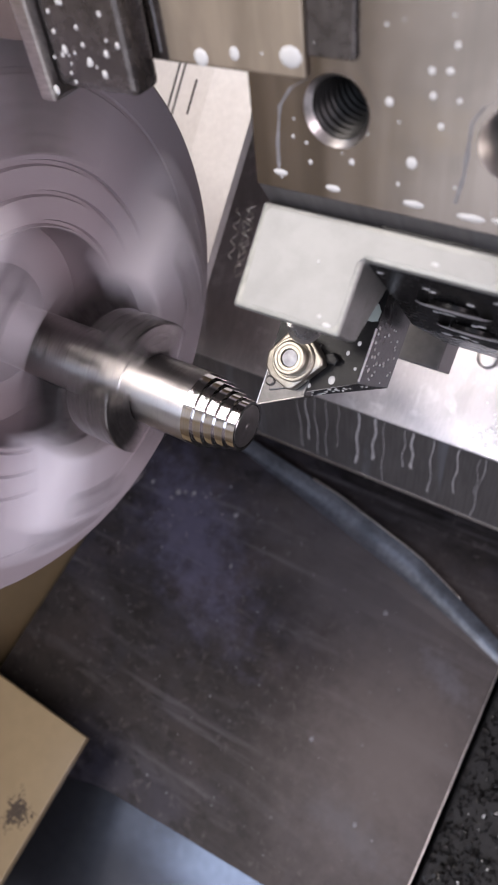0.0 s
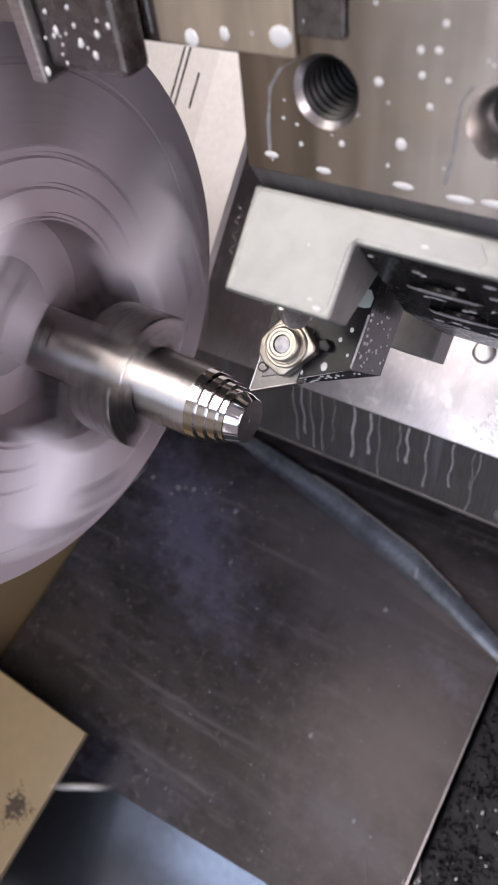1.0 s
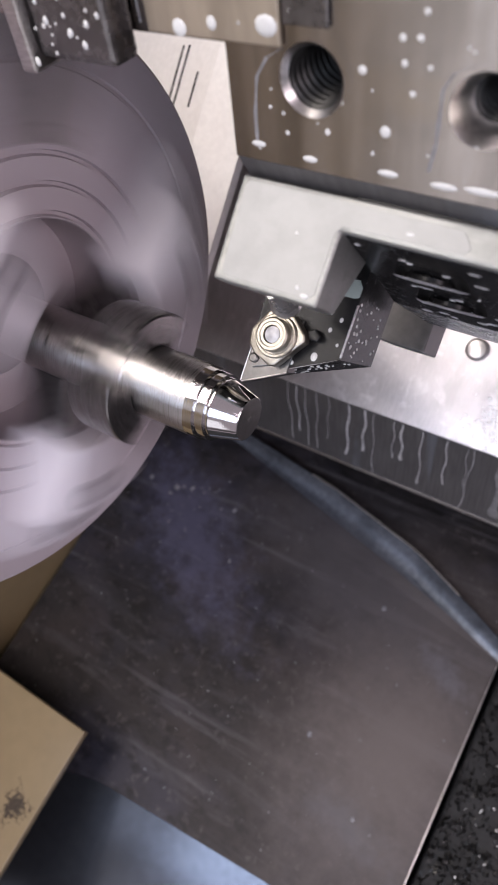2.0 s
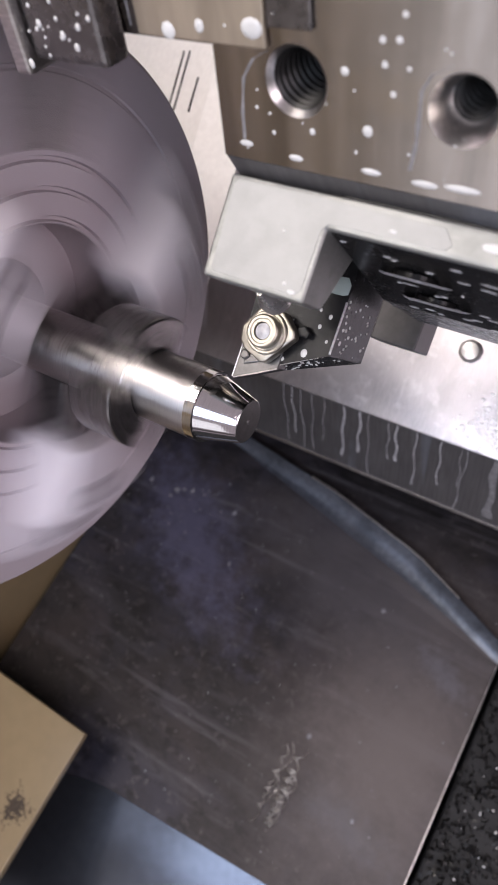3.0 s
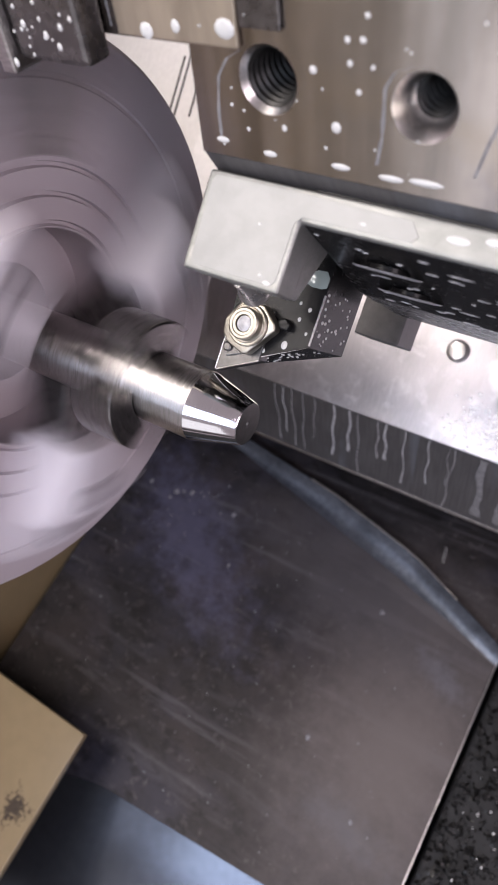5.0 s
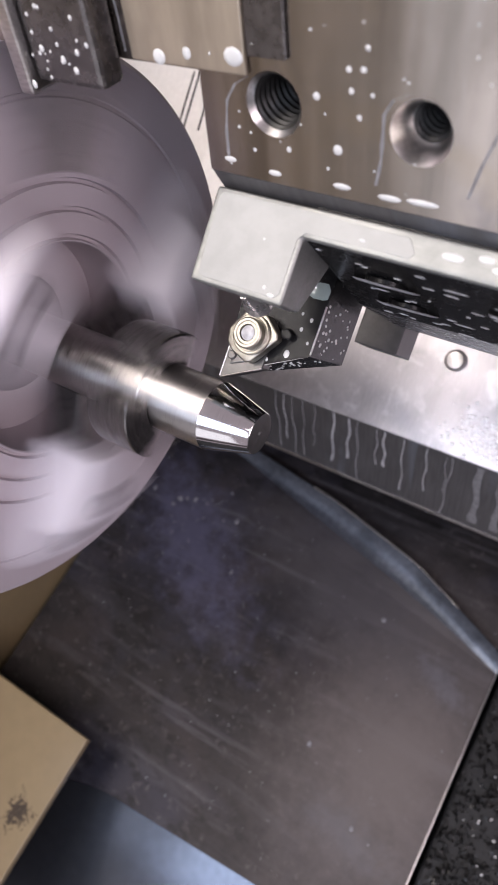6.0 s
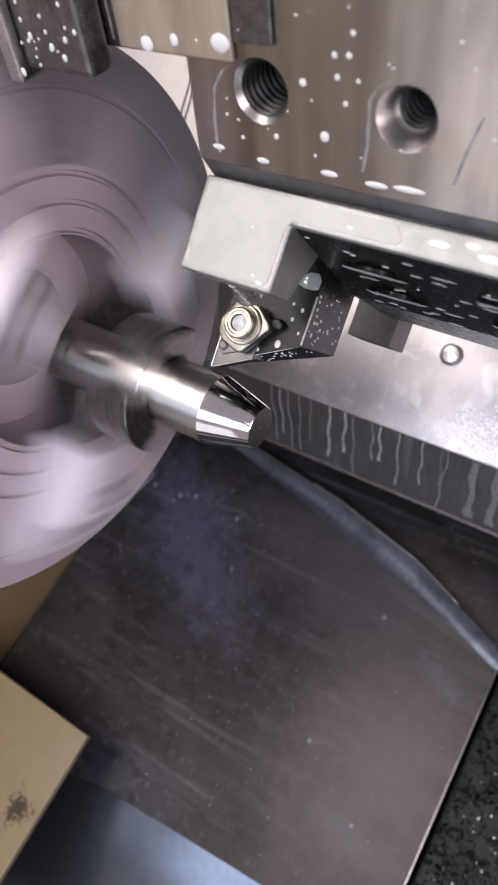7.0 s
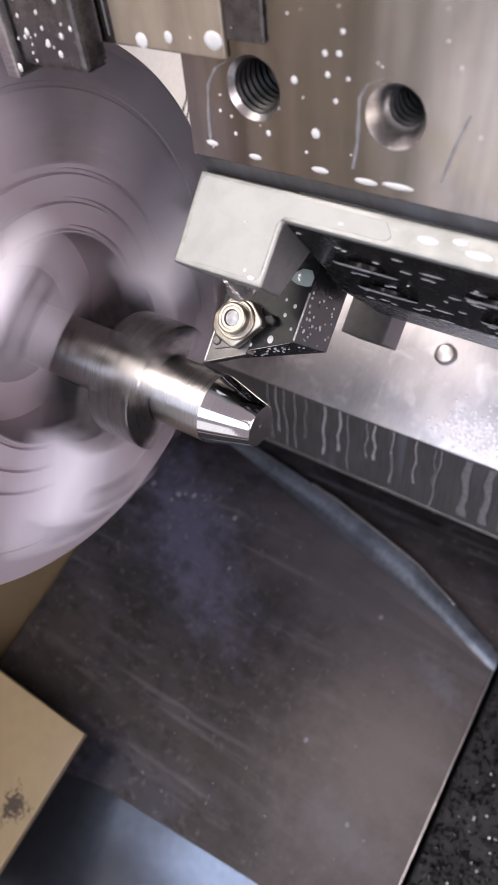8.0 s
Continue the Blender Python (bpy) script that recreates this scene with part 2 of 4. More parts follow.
TURNED = turned_material("turned_steel", (0.40, 0.383, 0.37), 0.28, 0.00025, 0.35)
FACED = material("faced_steel", (0.22, 0.215, 0.21), 0.36, 1.0, 60, 0.15, 0.1, 0.03)
CUT = turned_material("fresh_cut_steel", (0.62, 0.605, 0.595), 0.11, 0.0007, 0.03)
BEAD = material("clear_bead", (0.92, 0.92, 0.91), 0.22, 0.0, 20, 0.02, 0.03, 0.0)


# ---- shaping helpers; all sizes in millimetres ----
def thing(name, m=None, label="", category="", group="", kind=""):
    ob = new(name)
    ob.empty_display_size = 0.01
    if m is not None:
        ob.matrix_world = m
    return tagged(ob, label, category, group, kind)


def part(name, bm, mat, parent=None, label="", smooth=False, m=None):
    bmesh.ops.recalc_face_normals(bm, faces=bm.faces[:])
    me = bpy.data.meshes.new(name)
    bm.to_mesh(me)
    bm.free()
    for p in me.polygons:
        p.use_smooth = smooth
    me.materials.append(mat)
    if smooth:
        me.set_sharp_from_angle(angle=radians(35))
    ob = new(name, me)
    if parent is not None:
        ob.parent = parent
    if m is not None:
        ob.matrix_local = m
    if label:
        ob["label"] = label
    return ob


MM = Matrix.Diagonal((0.001, 0.001, 0.001, 1))


def scaled(bm):
    bmesh.ops.transform(bm, matrix=MM, verts=bm.verts[:])
    return bm


def bevelled(bm, width, segments=2):
    bmesh.ops.bevel(bm, geom=[e for e in bm.edges if len(e.link_faces) == 2 and e.calc_face_angle(0) > 0.5],
                    offset=width, segments=segments, profile=0.6, affect="EDGES", clamp_overlap=True)
    return bm


def box(x0, x1, y0, y1, z0, z1, bevel=0.0, segments=2):
    bm = bmesh.new()
    bmesh.ops.create_cube(bm, size=1)
    bmesh.ops.transform(bm, matrix=pose((x0 + x1) / 2, (y0 + y1) / 2, (z0 + z1) / 2) @ Matrix.Diagonal((x1 - x0, y1 - y0, z1 - z0, 1)), verts=bm.verts[:])
    if bevel:
        bevelled(bm, bevel, segments)
    return scaled(bm)


def prism(points, lo, hi, axis="z", bevel=0.0, segments=2):
    """A flat outline pulled from lo to hi along an axis. Outline: (x, y) for z, (y, z) for x, (x, z) for y."""
    put = {"z": lambda p, d: (p[0], p[1], d), "x": lambda p, d: (d, p[0], p[1]), "y": lambda p, d: (p[0], d, p[1])}[axis]
    bm = bmesh.new()
    low = [bm.verts.new(put(p, lo)) for p in points]
    top = [bm.verts.new(put(p, hi)) for p in points]
    bm.faces.new(low)
    bm.faces.new(top)
    for i in range(len(points)):
        j = (i + 1) % len(points)
        bm.faces.new((low[i], low[j], top[j], top[i]))
    bmesh.ops.recalc_face_normals(bm, faces=bm.faces[:])
    if bevel:
        bevelled(bm, bevel, segments)
    return scaled(bm)


def turned(profile, steps=96, axis="x", closed=False):
    """A profile of (along, radius) turned round an axis."""
    bm = bmesh.new()
    rings = []
    for d, r in profile:
        if r < 1e-6:
            rings.append([bm.verts.new((d, 0, 0))])
        else:
            rings.append([bm.verts.new((d, r * math.cos(2 * math.pi * k / steps), r * math.sin(2 * math.pi * k / steps))) for k in range(steps)])
    pairs = list(zip(rings, rings[1:]))
    if closed:
        pairs.append((rings[-1], rings[0]))
    for a, b in pairs:
        for k in range(steps):
            j = (k + 1) % steps
            if len(a) == 1 and len(b) == 1:
                continue
            if len(a) == 1:
                bm.faces.new((a[0], b[k], b[j]))
            elif len(b) == 1:
                bm.faces.new((a[k], a[j], b[0]))
            else:
                bm.faces.new((a[k], a[j], b[j], b[k]))
    turn = {"x": Matrix(), "y": pose(0, 0, 0, 0, 0, 90), "z": pose(0, 0, 0, 0, -90, 0)}[axis]
    bmesh.ops.transform(bm, matrix=turn, verts=bm.verts[:])
    return scaled(bm)


def holed_plate(outline, holes, lo, hi):
    """A plate of (x, y) outline with round holes (x, y, radius), from z lo to hi."""
    bm = bmesh.new()
    edges = []

    def ring(pts):
        vs = [bm.verts.new((x, y, hi)) for x, y in pts]
        edges.extend(bm.edges.new((vs[i], vs[(i + 1) % len(vs)])) for i in range(len(vs)))

    ring(outline)
    for x, y, r in holes:
        ring([(x + r * math.cos(2 * math.pi * k / 40), y + r * math.sin(2 * math.pi * k / 40)) for k in range(40)])
    bmesh.ops.triangle_fill(bm, use_beauty=True, use_dissolve=False, edges=edges, normal=(0, 0, 1))
    got = bmesh.ops.extrude_face_region(bm, geom=bm.faces[:])
    bmesh.ops.translate(bm, vec=(0, 0, lo - hi), verts=[v for v in got["geom"] if isinstance(v, bmesh.types.BMVert)])
    return scaled(bm)


def tube(points, radius, sides=8, flat=1.0):
    """A round rod along points (mm); flat squeezes it along z."""
    bm = bmesh.new()
    pts = [Vector(p) for p in points]
    rings = []
    for i, p in enumerate(pts):
        d = (pts[min(i + 1, len(pts) - 1)] - pts[max(i - 1, 0)]).normalized()
        a = d.orthogonal().normalized()
        b = d.cross(a)
        r = radius(i / (len(pts) - 1)) if callable(radius) else radius
        ring = []
        for k in range(sides):
            o = r * (a * math.cos(2 * math.pi * k / sides) + b * math.sin(2 * math.pi * k / sides))
            o.z *= flat
            ring.append(bm.verts.new(p + o))
        rings.append(ring)
    for a, b in zip(rings, rings[1:]):
        for k in range(sides):
            j = (k + 1) % sides
            bm.faces.new((a[k], a[j], b[j], b[k]))
    bm.faces.new(rings[0])
    bm.faces.new(rings[-1])
    return scaled(bm)


def blob(bm, centre, rx, ry, rz, steps=12):
    """Adds a flattened drop to bm, in millimetres."""
    c = Vector(centre)
    rings = []
    for lat in (-50, -15, 15, 50):
        a = radians(lat)
        rings.append([bm.verts.new(c + Vector((rx * math.cos(a) * math.cos(2 * math.pi * k / steps), ry * math.cos(a) * math.sin(2 * math.pi * k / steps), rz * math.sin(a)))) for k in range(steps)])
    for a, b in zip(rings, rings[1:]):
        for k in range(steps):
            j = (k + 1) % steps
            bm.faces.new((a[k], a[j], b[j], b[k]))
    for ring, d in ((rings[0], -rz), (rings[-1], rz)):
        tip = bm.verts.new(c + Vector((0, 0, d)))
        for k in range(steps):
            bm.faces.new((ring[k], ring[(k + 1) % steps], tip))


# ---- structure: the lathe's inside ----
def shell(name, bm, mat, m=None, label=""):
    ob = part(name, bm, mat, None, label, m=m)
    return tagged(ob, label, "", "", "structure")


# the sloping chip apron, a bent sheet: flat, with a rolled lower edge
def roll_start(x):
    return -157 - 0.085 * max(0.0, -2 - x) - 0.022 * max(0.0, -135 - x) ** 1.6


def apron_roll():
    bm = bmesh.new()
    rows = []
    for k in range(41):
        x = -215 + 289 * k / 40
        start = roll_start(x)
        row = []
        for q in range(14):
            a = radians(11 + 1.6 * q)
            row.append(bm.verts.new((x, start - 520 * (math.sin(a) - math.sin(radians(11))), 520 * (math.cos(a) - math.cos(radians(11))) + 0.4)))
        row.append(bm.verts.new((x, start - 190, -220)))
        rows.append(row)
    for a, b in zip(rows, rows[1:]):
        for k in range(len(a) - 1):
            bm.faces.new((a[k], a[k + 1], b[k + 1], b[k]))
    return scaled(bm)


apron = shell("apron", prism([(-276, 150), (74, 150)] + [(74 - 289 * k / 40, roll_start(74 - 289 * k / 40)) for k in range(41)] + [(-276, -260)], -376.4, -374.4, "z"), APRON, BED, "wet black steel chip apron with smeared coolant and a painted sheen")
roll = shell("apron_roll", apron_roll(), ROLL_STEEL, BED @ pose(0, 0, -0.3744), "rolled steel foot of the apron, tinted with mirrored daylight")
for p in roll.data.polygons:
    p.use_smooth = True
roll.data.set_sharp_from_angle(angle=radians(30))
shell("apron_edge", box(74, 74.8, -230, 60, -386, -373.6, 0.25), STEEL, BED, "worn bright steel edge of the chip apron")
# raised lip of bent sheet that bounds the apron below the saddle
FOLD_FOOT = [(-330, 124, -374.3), (75, 43.2, -374.3)]
FOLD_MID = [(-330, 146, -373.2), (-185, 116, -373.2), (-93, 92.5, -373.0), (-15, 72.5, -373.0), (40, 56, -373.4), (75, 43.6, -374.0)]
FOLD_RIDGE = [(-330, 150, -364), (-153, 121, -364), (-86, 110, -364), (-6, 90, -364), (50, 65.5, -364.5), (75, 54.5, -365.5)]


def along(knots, x):
    """The place on a line of (x, u, n) knots at x."""
    for a, b in zip(knots, knots[1:]):
        if x <= b[0] or b is knots[-1]:
            f = (x - a[0]) / (b[0] - a[0])
            return Vector((x, a[1] + (b[1] - a[1]) * f, a[2] + (b[2] - a[2]) * f))


def folded_strip(places):
    """A strip of bent sheet; places(x) gives the points across it."""
    bm = bmesh.new()
    rows = [[bm.verts.new(p) for p in places(-330 + 405 * k / 54)] for k in range(55)]
    for a, b in zip(rows, rows[1:]):
        for k in range(len(a) - 1):
            bm.faces.new((a[k], a[k + 1], b[k + 1], b[k]))
    return scaled(bm)


def bend_places(x):
    a, b = along(FOLD_FOOT, x), along(FOLD_MID, x)
    return [a.lerp(b, q / 3) for q in range(4)]


def lip_places(x):
    a, b = along(FOLD_MID, x), along(FOLD_RIDGE, x)
    sag = Vector((0, 0, -0.15 * (b - a).length))
    row = [a.lerp(b, q / 6) + sag * math.sin(math.pi * q / 6) for q in range(7)]
    return row + [b + Vector((0, 0.6, -0.6)), b + Vector((0, 1.0, -60))]


for name, places, mat, text in (("apron_bend", bend_places, APRON, "wet black bend of the chip apron"), ("apron_lip", lip_places, LIP_STEEL, "bent steel lip along the chip apron, tinted with mirrored daylight")):
    lip = shell(name, folded_strip(places), mat, BED, text)
    for p in lip.data.polygons:
        p.use_smooth = True
    lip.data.set_sharp_from_angle(angle=radians(40))
seam_pts = [(x, along(FOLD_RIDGE, x).y + 0.4) for x in range(-110, 36, 12)]
tagged(part("seam_wire", tube([(x, u, -363.9 + 0.5 * math.sin(x)) for x, u in seam_pts], lambda f: 0.9 - 0.4 * f, 8), STEEL, None, "", True, BED), "rough grey sealing bead along the apron lip", "sealing bead", "", "structure")
shell("chip_pan", box(-320, 700, -700, 560, -450, -436), PAN, BED, "oily black chip pan")
shell("chip_channel", box(78, 400, -420, 400, -436, -392, 3), PAN, BED, "black chip channel full of wet chips")
shell("wall_headstock", box(-490, -280, -800, 620, -620, 290), CREAM, None, "cream painted headstock wall")
# two unseen walls, added so the apron's left side mirrors something dark
shell("wall_headstock_upper", box(-490, -440, -800, 620, 290.5, 1500), GREY_PAINT, None, "dark grey unseen wall above the headstock, added to darken reflections")
shell("wall_front_left", box(-490, -335, -840, -800.5, -620, 1500), GREY_PAINT, None, "grey unseen front wall beside the open door, added to darken reflections")
shell("wall_back", box(-280, 760, 560, 600, -620, 560), GREY_PAINT, None, "grey painted back wall of the lathe")
shell("wall_end", box(720, 760, -760, 560, -620, 560), GREY_PAINT, None, "grey painted end wall of the lathe")
shell("ceiling", box(-439, 760, 40, 600, 560, 600), GREY_PAINT, None, "grey painted roof of the lathe")
shell("wall_front", box(-280, 760, -800, -760, -700, -560), GREY_PAINT, None, "grey painted sill below the open door")
shell("front_cover", prism([(-280, -137), (-144, -137), (-144.5, -420), (-280, -420)], -318, -312.7, "z", 0.6), CREAM, BED, "cream painted cover plate with a grimy corner")
grime = bmesh.new()
for k in range(260):
    a, d = random.uniform(0, 6.28), random.uniform(0, 1) ** 0.75
    reach = 1.0 + 0.25 * math.sin(3 * a + 1) + 0.15 * math.sin(7 * a)
    blob(grime, (-160 + 12 * reach * d * math.cos(a), -198 + 13 * reach * d * math.sin(a), -312.7 + 0.004 * k / 26), random.uniform(0.3, 2.1) * (1.2 - d), random.uniform(0.3, 2.1) * (1.2 - d), 0.06, 7)
tagged(part("grime_patch", scaled(grime), RUST, None, "dark brown grime on the cream cover", m=BED), "dark brown grime stuck on the cream cover", "grime", "", "stuff")
# bright sheet beside the headstock, behind the chuck
shell("guard_sheet", prism([(-276, -186), (-156, -150), (-154, -149.6), (-126, -152), (-126, -158), (-154, -156), (-276, -192)], 30, 330, "y"), WHITE_PAINT, TOOL, "white painted guard sheet behind the chuck")


for x, r0, r1 in ((-184, 108, 150), (-179, 108, 150), (-166, 118, 136)):
    part("scribed_mark", box(x, x + 0.8, r0, r1, -150.2 + (x + 156) * 0.3, -149.2 + (x + 156) * 0.3), BLACK_OXIDE, bpy.data.objects["guard_sheet"])


# ---- the saddle below the turret ----
def saddle():
    ob = thing("saddle_cover", TOOL, "wet bright steel saddle cover with coolant runs", "machine cover")
    part("top_plate", box(-330, 420, -5, 330, -226, -220, 0.8), COVER, ob, "wet bright steel sheet")
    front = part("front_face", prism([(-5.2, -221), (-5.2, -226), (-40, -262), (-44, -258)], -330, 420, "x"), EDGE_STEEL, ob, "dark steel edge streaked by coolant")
    part("lower_edge", prism([(-44.4, -257.5), (-40, -262.5), (-41, -264), (-46, -259)], -330, 420, "x", 0.4), STEEL, ob)
    part("bolt", turned([(0, 6.0), (2.6, 6.0), (4.4, 4.6), (5, 0)], 32, "z"), STEEL, ob, "domed steel screw head", True, pose(0.0005, 0.0448, -0.2202))
    # coolant runs down the front edge
    for x in (-99, -93, -87, -78, -70, -57, -46, -41, -28, -24, -12, 3, 14, 18, 33, 46, 60, 75):
        runs = bmesh.new()
        run, wide = random.uniform(0.55, 1.0), random.choice((0.2, 0.25, 0.3, 0.35, 0.5, 0.9))
        if x in (33, 46, 60):
            run, wide = 0.9, 2.6
        prev = None
        for k in range(13):
            f = k / 12 * run
            w = wide * random.uniform(0.6, 1.0) * (1.3 if k > 10 else 1)
            xx = x + 0.7 * math.sin(k * 0.9 + x) + 3.0 * f * math.sin(x)
            c = Vector((xx, -5.4 - 38.8 * f, -221 - 37 * f)) + Vector((0, -0.2, 0.2))
            row = [runs.verts.new(c + Vector((q * w, 0, 0))) for q in (-1, -0.4, 0.4, 1)]
            for v in row[1:3]:
                v.co += Vector((0, -0.2, 0.2))
            if prev:
                for i in range(3):
                    runs.faces.new((prev[i], prev[i + 1], row[i + 1], row[i]))
            prev = row
        part("coolant_run", scaled(runs), RUN_FILM if x in (33, 46, 60) else DRIED, ob, "", True)
    beads = bmesh.new()
    for k in range(300):
        x, r = random.gauss(25, 9), random.gauss(3 + 6, 7)
        if r > -3:
            s = random.uniform(0.3, 1.1)
            blob(beads, (x + 4, r, -220), s, s, s * 0.8, 8)
    for x in (-96, -83, -71, -52, -44, -33, -25, -11, -3, 8, 19, 27, 31, 44, 58, 66):
        q = random.uniform(0.5, 1.1)
        blob(beads, (x, -45.6, -261.5), q * 1.2, q, q, 8)
    tagged(part("coolant_bead", scaled(beads), BEAD, ob, "coolant beads", True), kind="stuff")
    specks = bmesh.new()
    for k in range(110):
        q = random.uniform(0.15, 0.6)
        blob(specks, (random.uniform(-165, -55), random.uniform(3, 110), -220), q * 0.8, q * 1.2, q * 0.2, 8)
    tagged(part("dried_speck", scaled(specks), DRIED, ob, "pale dried specks", True), kind="stuff")
    return ob


SADDLE = saddle()


# ---- the turret ----
FLAT_Y = 8.7       # the tool flat with the bolt holes stands upright at this depth


def bore(parent, x, z, radius, funnel):
    """A bolt hole in the upright flat: a bright mouth, deep or shallow, then the thread, painted dark with the hole's
    shade.
    """
    mouth = [(-0.05, radius + 1.0), (1.6, radius + 0.1), (4.0, radius - 0.3), (5.0, radius - 1.0)] if funnel else [(-0.05, radius + 1.0), (1.0, radius + 0.35), (1.3, radius + 0.15)]
    d, core = mouth[-1]
    prof = [mouth[-1]]
    while d < 28:
        prof += [(d + 0.5, core), (d + 0.95, core - 0.5), (d + 1.15, core - 0.5), (d + 1.6, core)]
        d += 1.75
    prof += [(30, core - 1), (31, 0)]
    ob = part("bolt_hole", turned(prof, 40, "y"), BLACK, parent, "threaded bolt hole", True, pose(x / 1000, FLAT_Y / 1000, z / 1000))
    part("countersink", turned(mouth, 40, "y"), STEEL, ob, "bright countersink", True)
    return ob


def turret():
    ob = thing("tool_turret", None, "oily steel lathe turret with threaded bolt holes", "tool turret")
    holes = [(10.7, 84.3, 4.9), (39.6, 83.6, 4.6), (68, 84, 4.6)]
    # outline in x, z; the plate faces the operator
    outline = [(-6, 69.0), (130, 69.0), (130, 190), (-70, 190), (-70, 88.6), (-5.6, 88.6)]
    bm = holed_plate([(x, z) for x, z in outline], [(x, z, r + 1.0) for x, z, r in holes], -FLAT_Y - 16, -FLAT_Y)
    bmesh.ops.transform(bm, matrix=pose(0, 0, 0, 90), verts=bm.verts[:])
    part("flat", bm, TURRET_STEEL, ob, "oily steel tool flat")
    for x, z, r in holes:
        bore(ob, x, z, r, x > 20)
    part("drum", prism([(FLAT_Y + 16.2, 66), (150, 20), (260, 60), (300, 160), (260, 260), (FLAT_Y + 16.2, 190)], -3, 130, "x", 1.5), DARK_STEEL, ob, "dark turret drum")
    part("upper_drum", box(-66, -3.2, FLAT_Y + 16.4, 220, 96, 240, 1.5), DARK_STEEL, ob)
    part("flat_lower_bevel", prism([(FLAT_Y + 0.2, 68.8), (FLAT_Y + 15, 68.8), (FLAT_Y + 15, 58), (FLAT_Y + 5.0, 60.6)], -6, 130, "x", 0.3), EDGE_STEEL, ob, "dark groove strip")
    # neighbouring dark holder and its stop bars, high on the turret
    part("side_block", box(-44, -25, 2, FLAT_Y - 0.2, 84.5, 190, 1.2), DARK_STEEL, ob, "dark block speckled with coolant")
    part("stop_bar", box(-48.5, -44.3, 0, FLAT_Y - 0.2, 82, 190, 0.8), STEEL, ob)
    # thin tan and dark plates paint reflections on the brushed flat
    part("spacer", box(-21, 6, FLAT_Y - 1.2, FLAT_Y - 0.2, 89.2, 190, 0.3), TAN_SHEEN, ob, "thin plate coloured like a tan reflection on the flat")
    part("strap", box(6.4, 14.5, FLAT_Y - 0.9, FLAT_Y - 0.2, 92.5, 190, 0.3), DARK_STEEL, ob)
    return ob


TURRET = turret()


# ---- the tool block ----
def tool_block():
    ob = thing("tool_block", TOOL, "bright wet steel tool block with a cut-out", "tool block")
    outline = [(-6.2, 32.2), (17.4, 32.2), (17.4, 46.6), (130, 46.6), (130, 53), (-6.2, 53)]
    part("top_clamp", prism(outline, 30, 38.3, "z", 0.9, 3), BLOCK_STEEL, ob, "bright wet steel top")
    film = prism([(-4.4, 34.2), (-3.4, 33.4), (15.2, 33.4), (16.4, 34.6), (16.4, 46.0), (17.6, 47.6), (40, 47.8), (41, 49), (39, 51.6), (16, 52.0), (-4.2, 51.9), (-5.0, 50.8)], 38.2, 38.42, "z", 0.1)
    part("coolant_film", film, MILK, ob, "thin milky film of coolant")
    # the body below carries the shank; its face leans back
    part("body", prism([(46.4, 37), (44.4, 21), (40.8, -4), (40.8, -40), (80, -40), (80, 37)], 17.6, 130, "x", 0.5), BLACK_OXIDE, ob, "black wet face with bolt sockets")
    part("body_rear", box(-5.6, 17.3, 53.2, 80, -40, 36.5, 0.8), BLACK_OXIDE, ob)
    part("foot", prism([(32.5, 31), (52.6, 31), (52.6, 16), (45, 20.2), (32.5, 28.2)], -5.9, 17.15, "x", 0.5), BLOCK_STEEL, ob)
    for x, r, h in ((31.5, 44.33, 20.5), (33.5, 42.3, 6.5), (62, 44.33, 20.5), (64, 42.3, 6.5)):
        m = pose(x / 1000, (r - 0.1) / 1000, h / 1000, 90 + 7.5)
        s = part("bolt", turned([(-1, 5.0), (-0.1, 5.0), (0.05, 4.7), (0.05, 3.2), (-0.2, 2.9), (-2, 2.7), (-2, 0)], 32, "z"), BLACK_OXIDE, ob, "", True, m)
        part("coolant_ring", turned([(0.05, 5.2), (0.5, 6.2), (0.4, 7.0), (0.05, 7.8)], 32, "z"), DRIED, s, "", True)
    # coolant nozzle under the foot
    part("nozzle", turned([(9, 0), (9, 1.0), (7.5, 1.3), (2.2, 3.8), (1.2, 4.0), (0, 3.6), (0, 0)], 32, "z"), NOZZLE, ob, "steel coolant nozzle", True, pose(0.0020, 0.0328, 0.0185))
    part("shank_stop", prism([(-5, 33.2), (11.5, 33.2), (11.5, 60), (-5, 60)], -90, -71, "z", 0.6), STOP_STEEL, ob, "dull steel stop bar")
    for x, r, sx, sr in ((14.4, 33.8, 1.0, 0.5), (12.5, 35, 0.5, 0.5), (9, 44.5, 0.4, 0.3), (30, 49, 0.8, 0.4), (48, 50, 2.2, 0.8), (54, 51, 1.6, 0.7), (58, 49.5, 2.6, 0.8), (66, 50, 2, 1)):
        film = bmesh.new()
        blob(film, (x, r, 38.3), sx, sr, 0.3, 18)
        part("coolant_patch", scaled(film), COOLANT, ob, "", True)
    wet = bmesh.new()
    for k in range(46):
        f = random.random()
        x, h = 19 + 60 * random.random(), 34 - 38 * f
        r = 46.3 - (36 - h) * 0.138
        s = random.uniform(0.25, 1.1)
        blob(wet, (x, r, h), s * random.uniform(1, 3.4), 0.18, s * 0.7, 8)
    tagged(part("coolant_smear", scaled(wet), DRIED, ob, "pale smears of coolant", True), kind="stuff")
    return ob


BLOCK = tool_block()


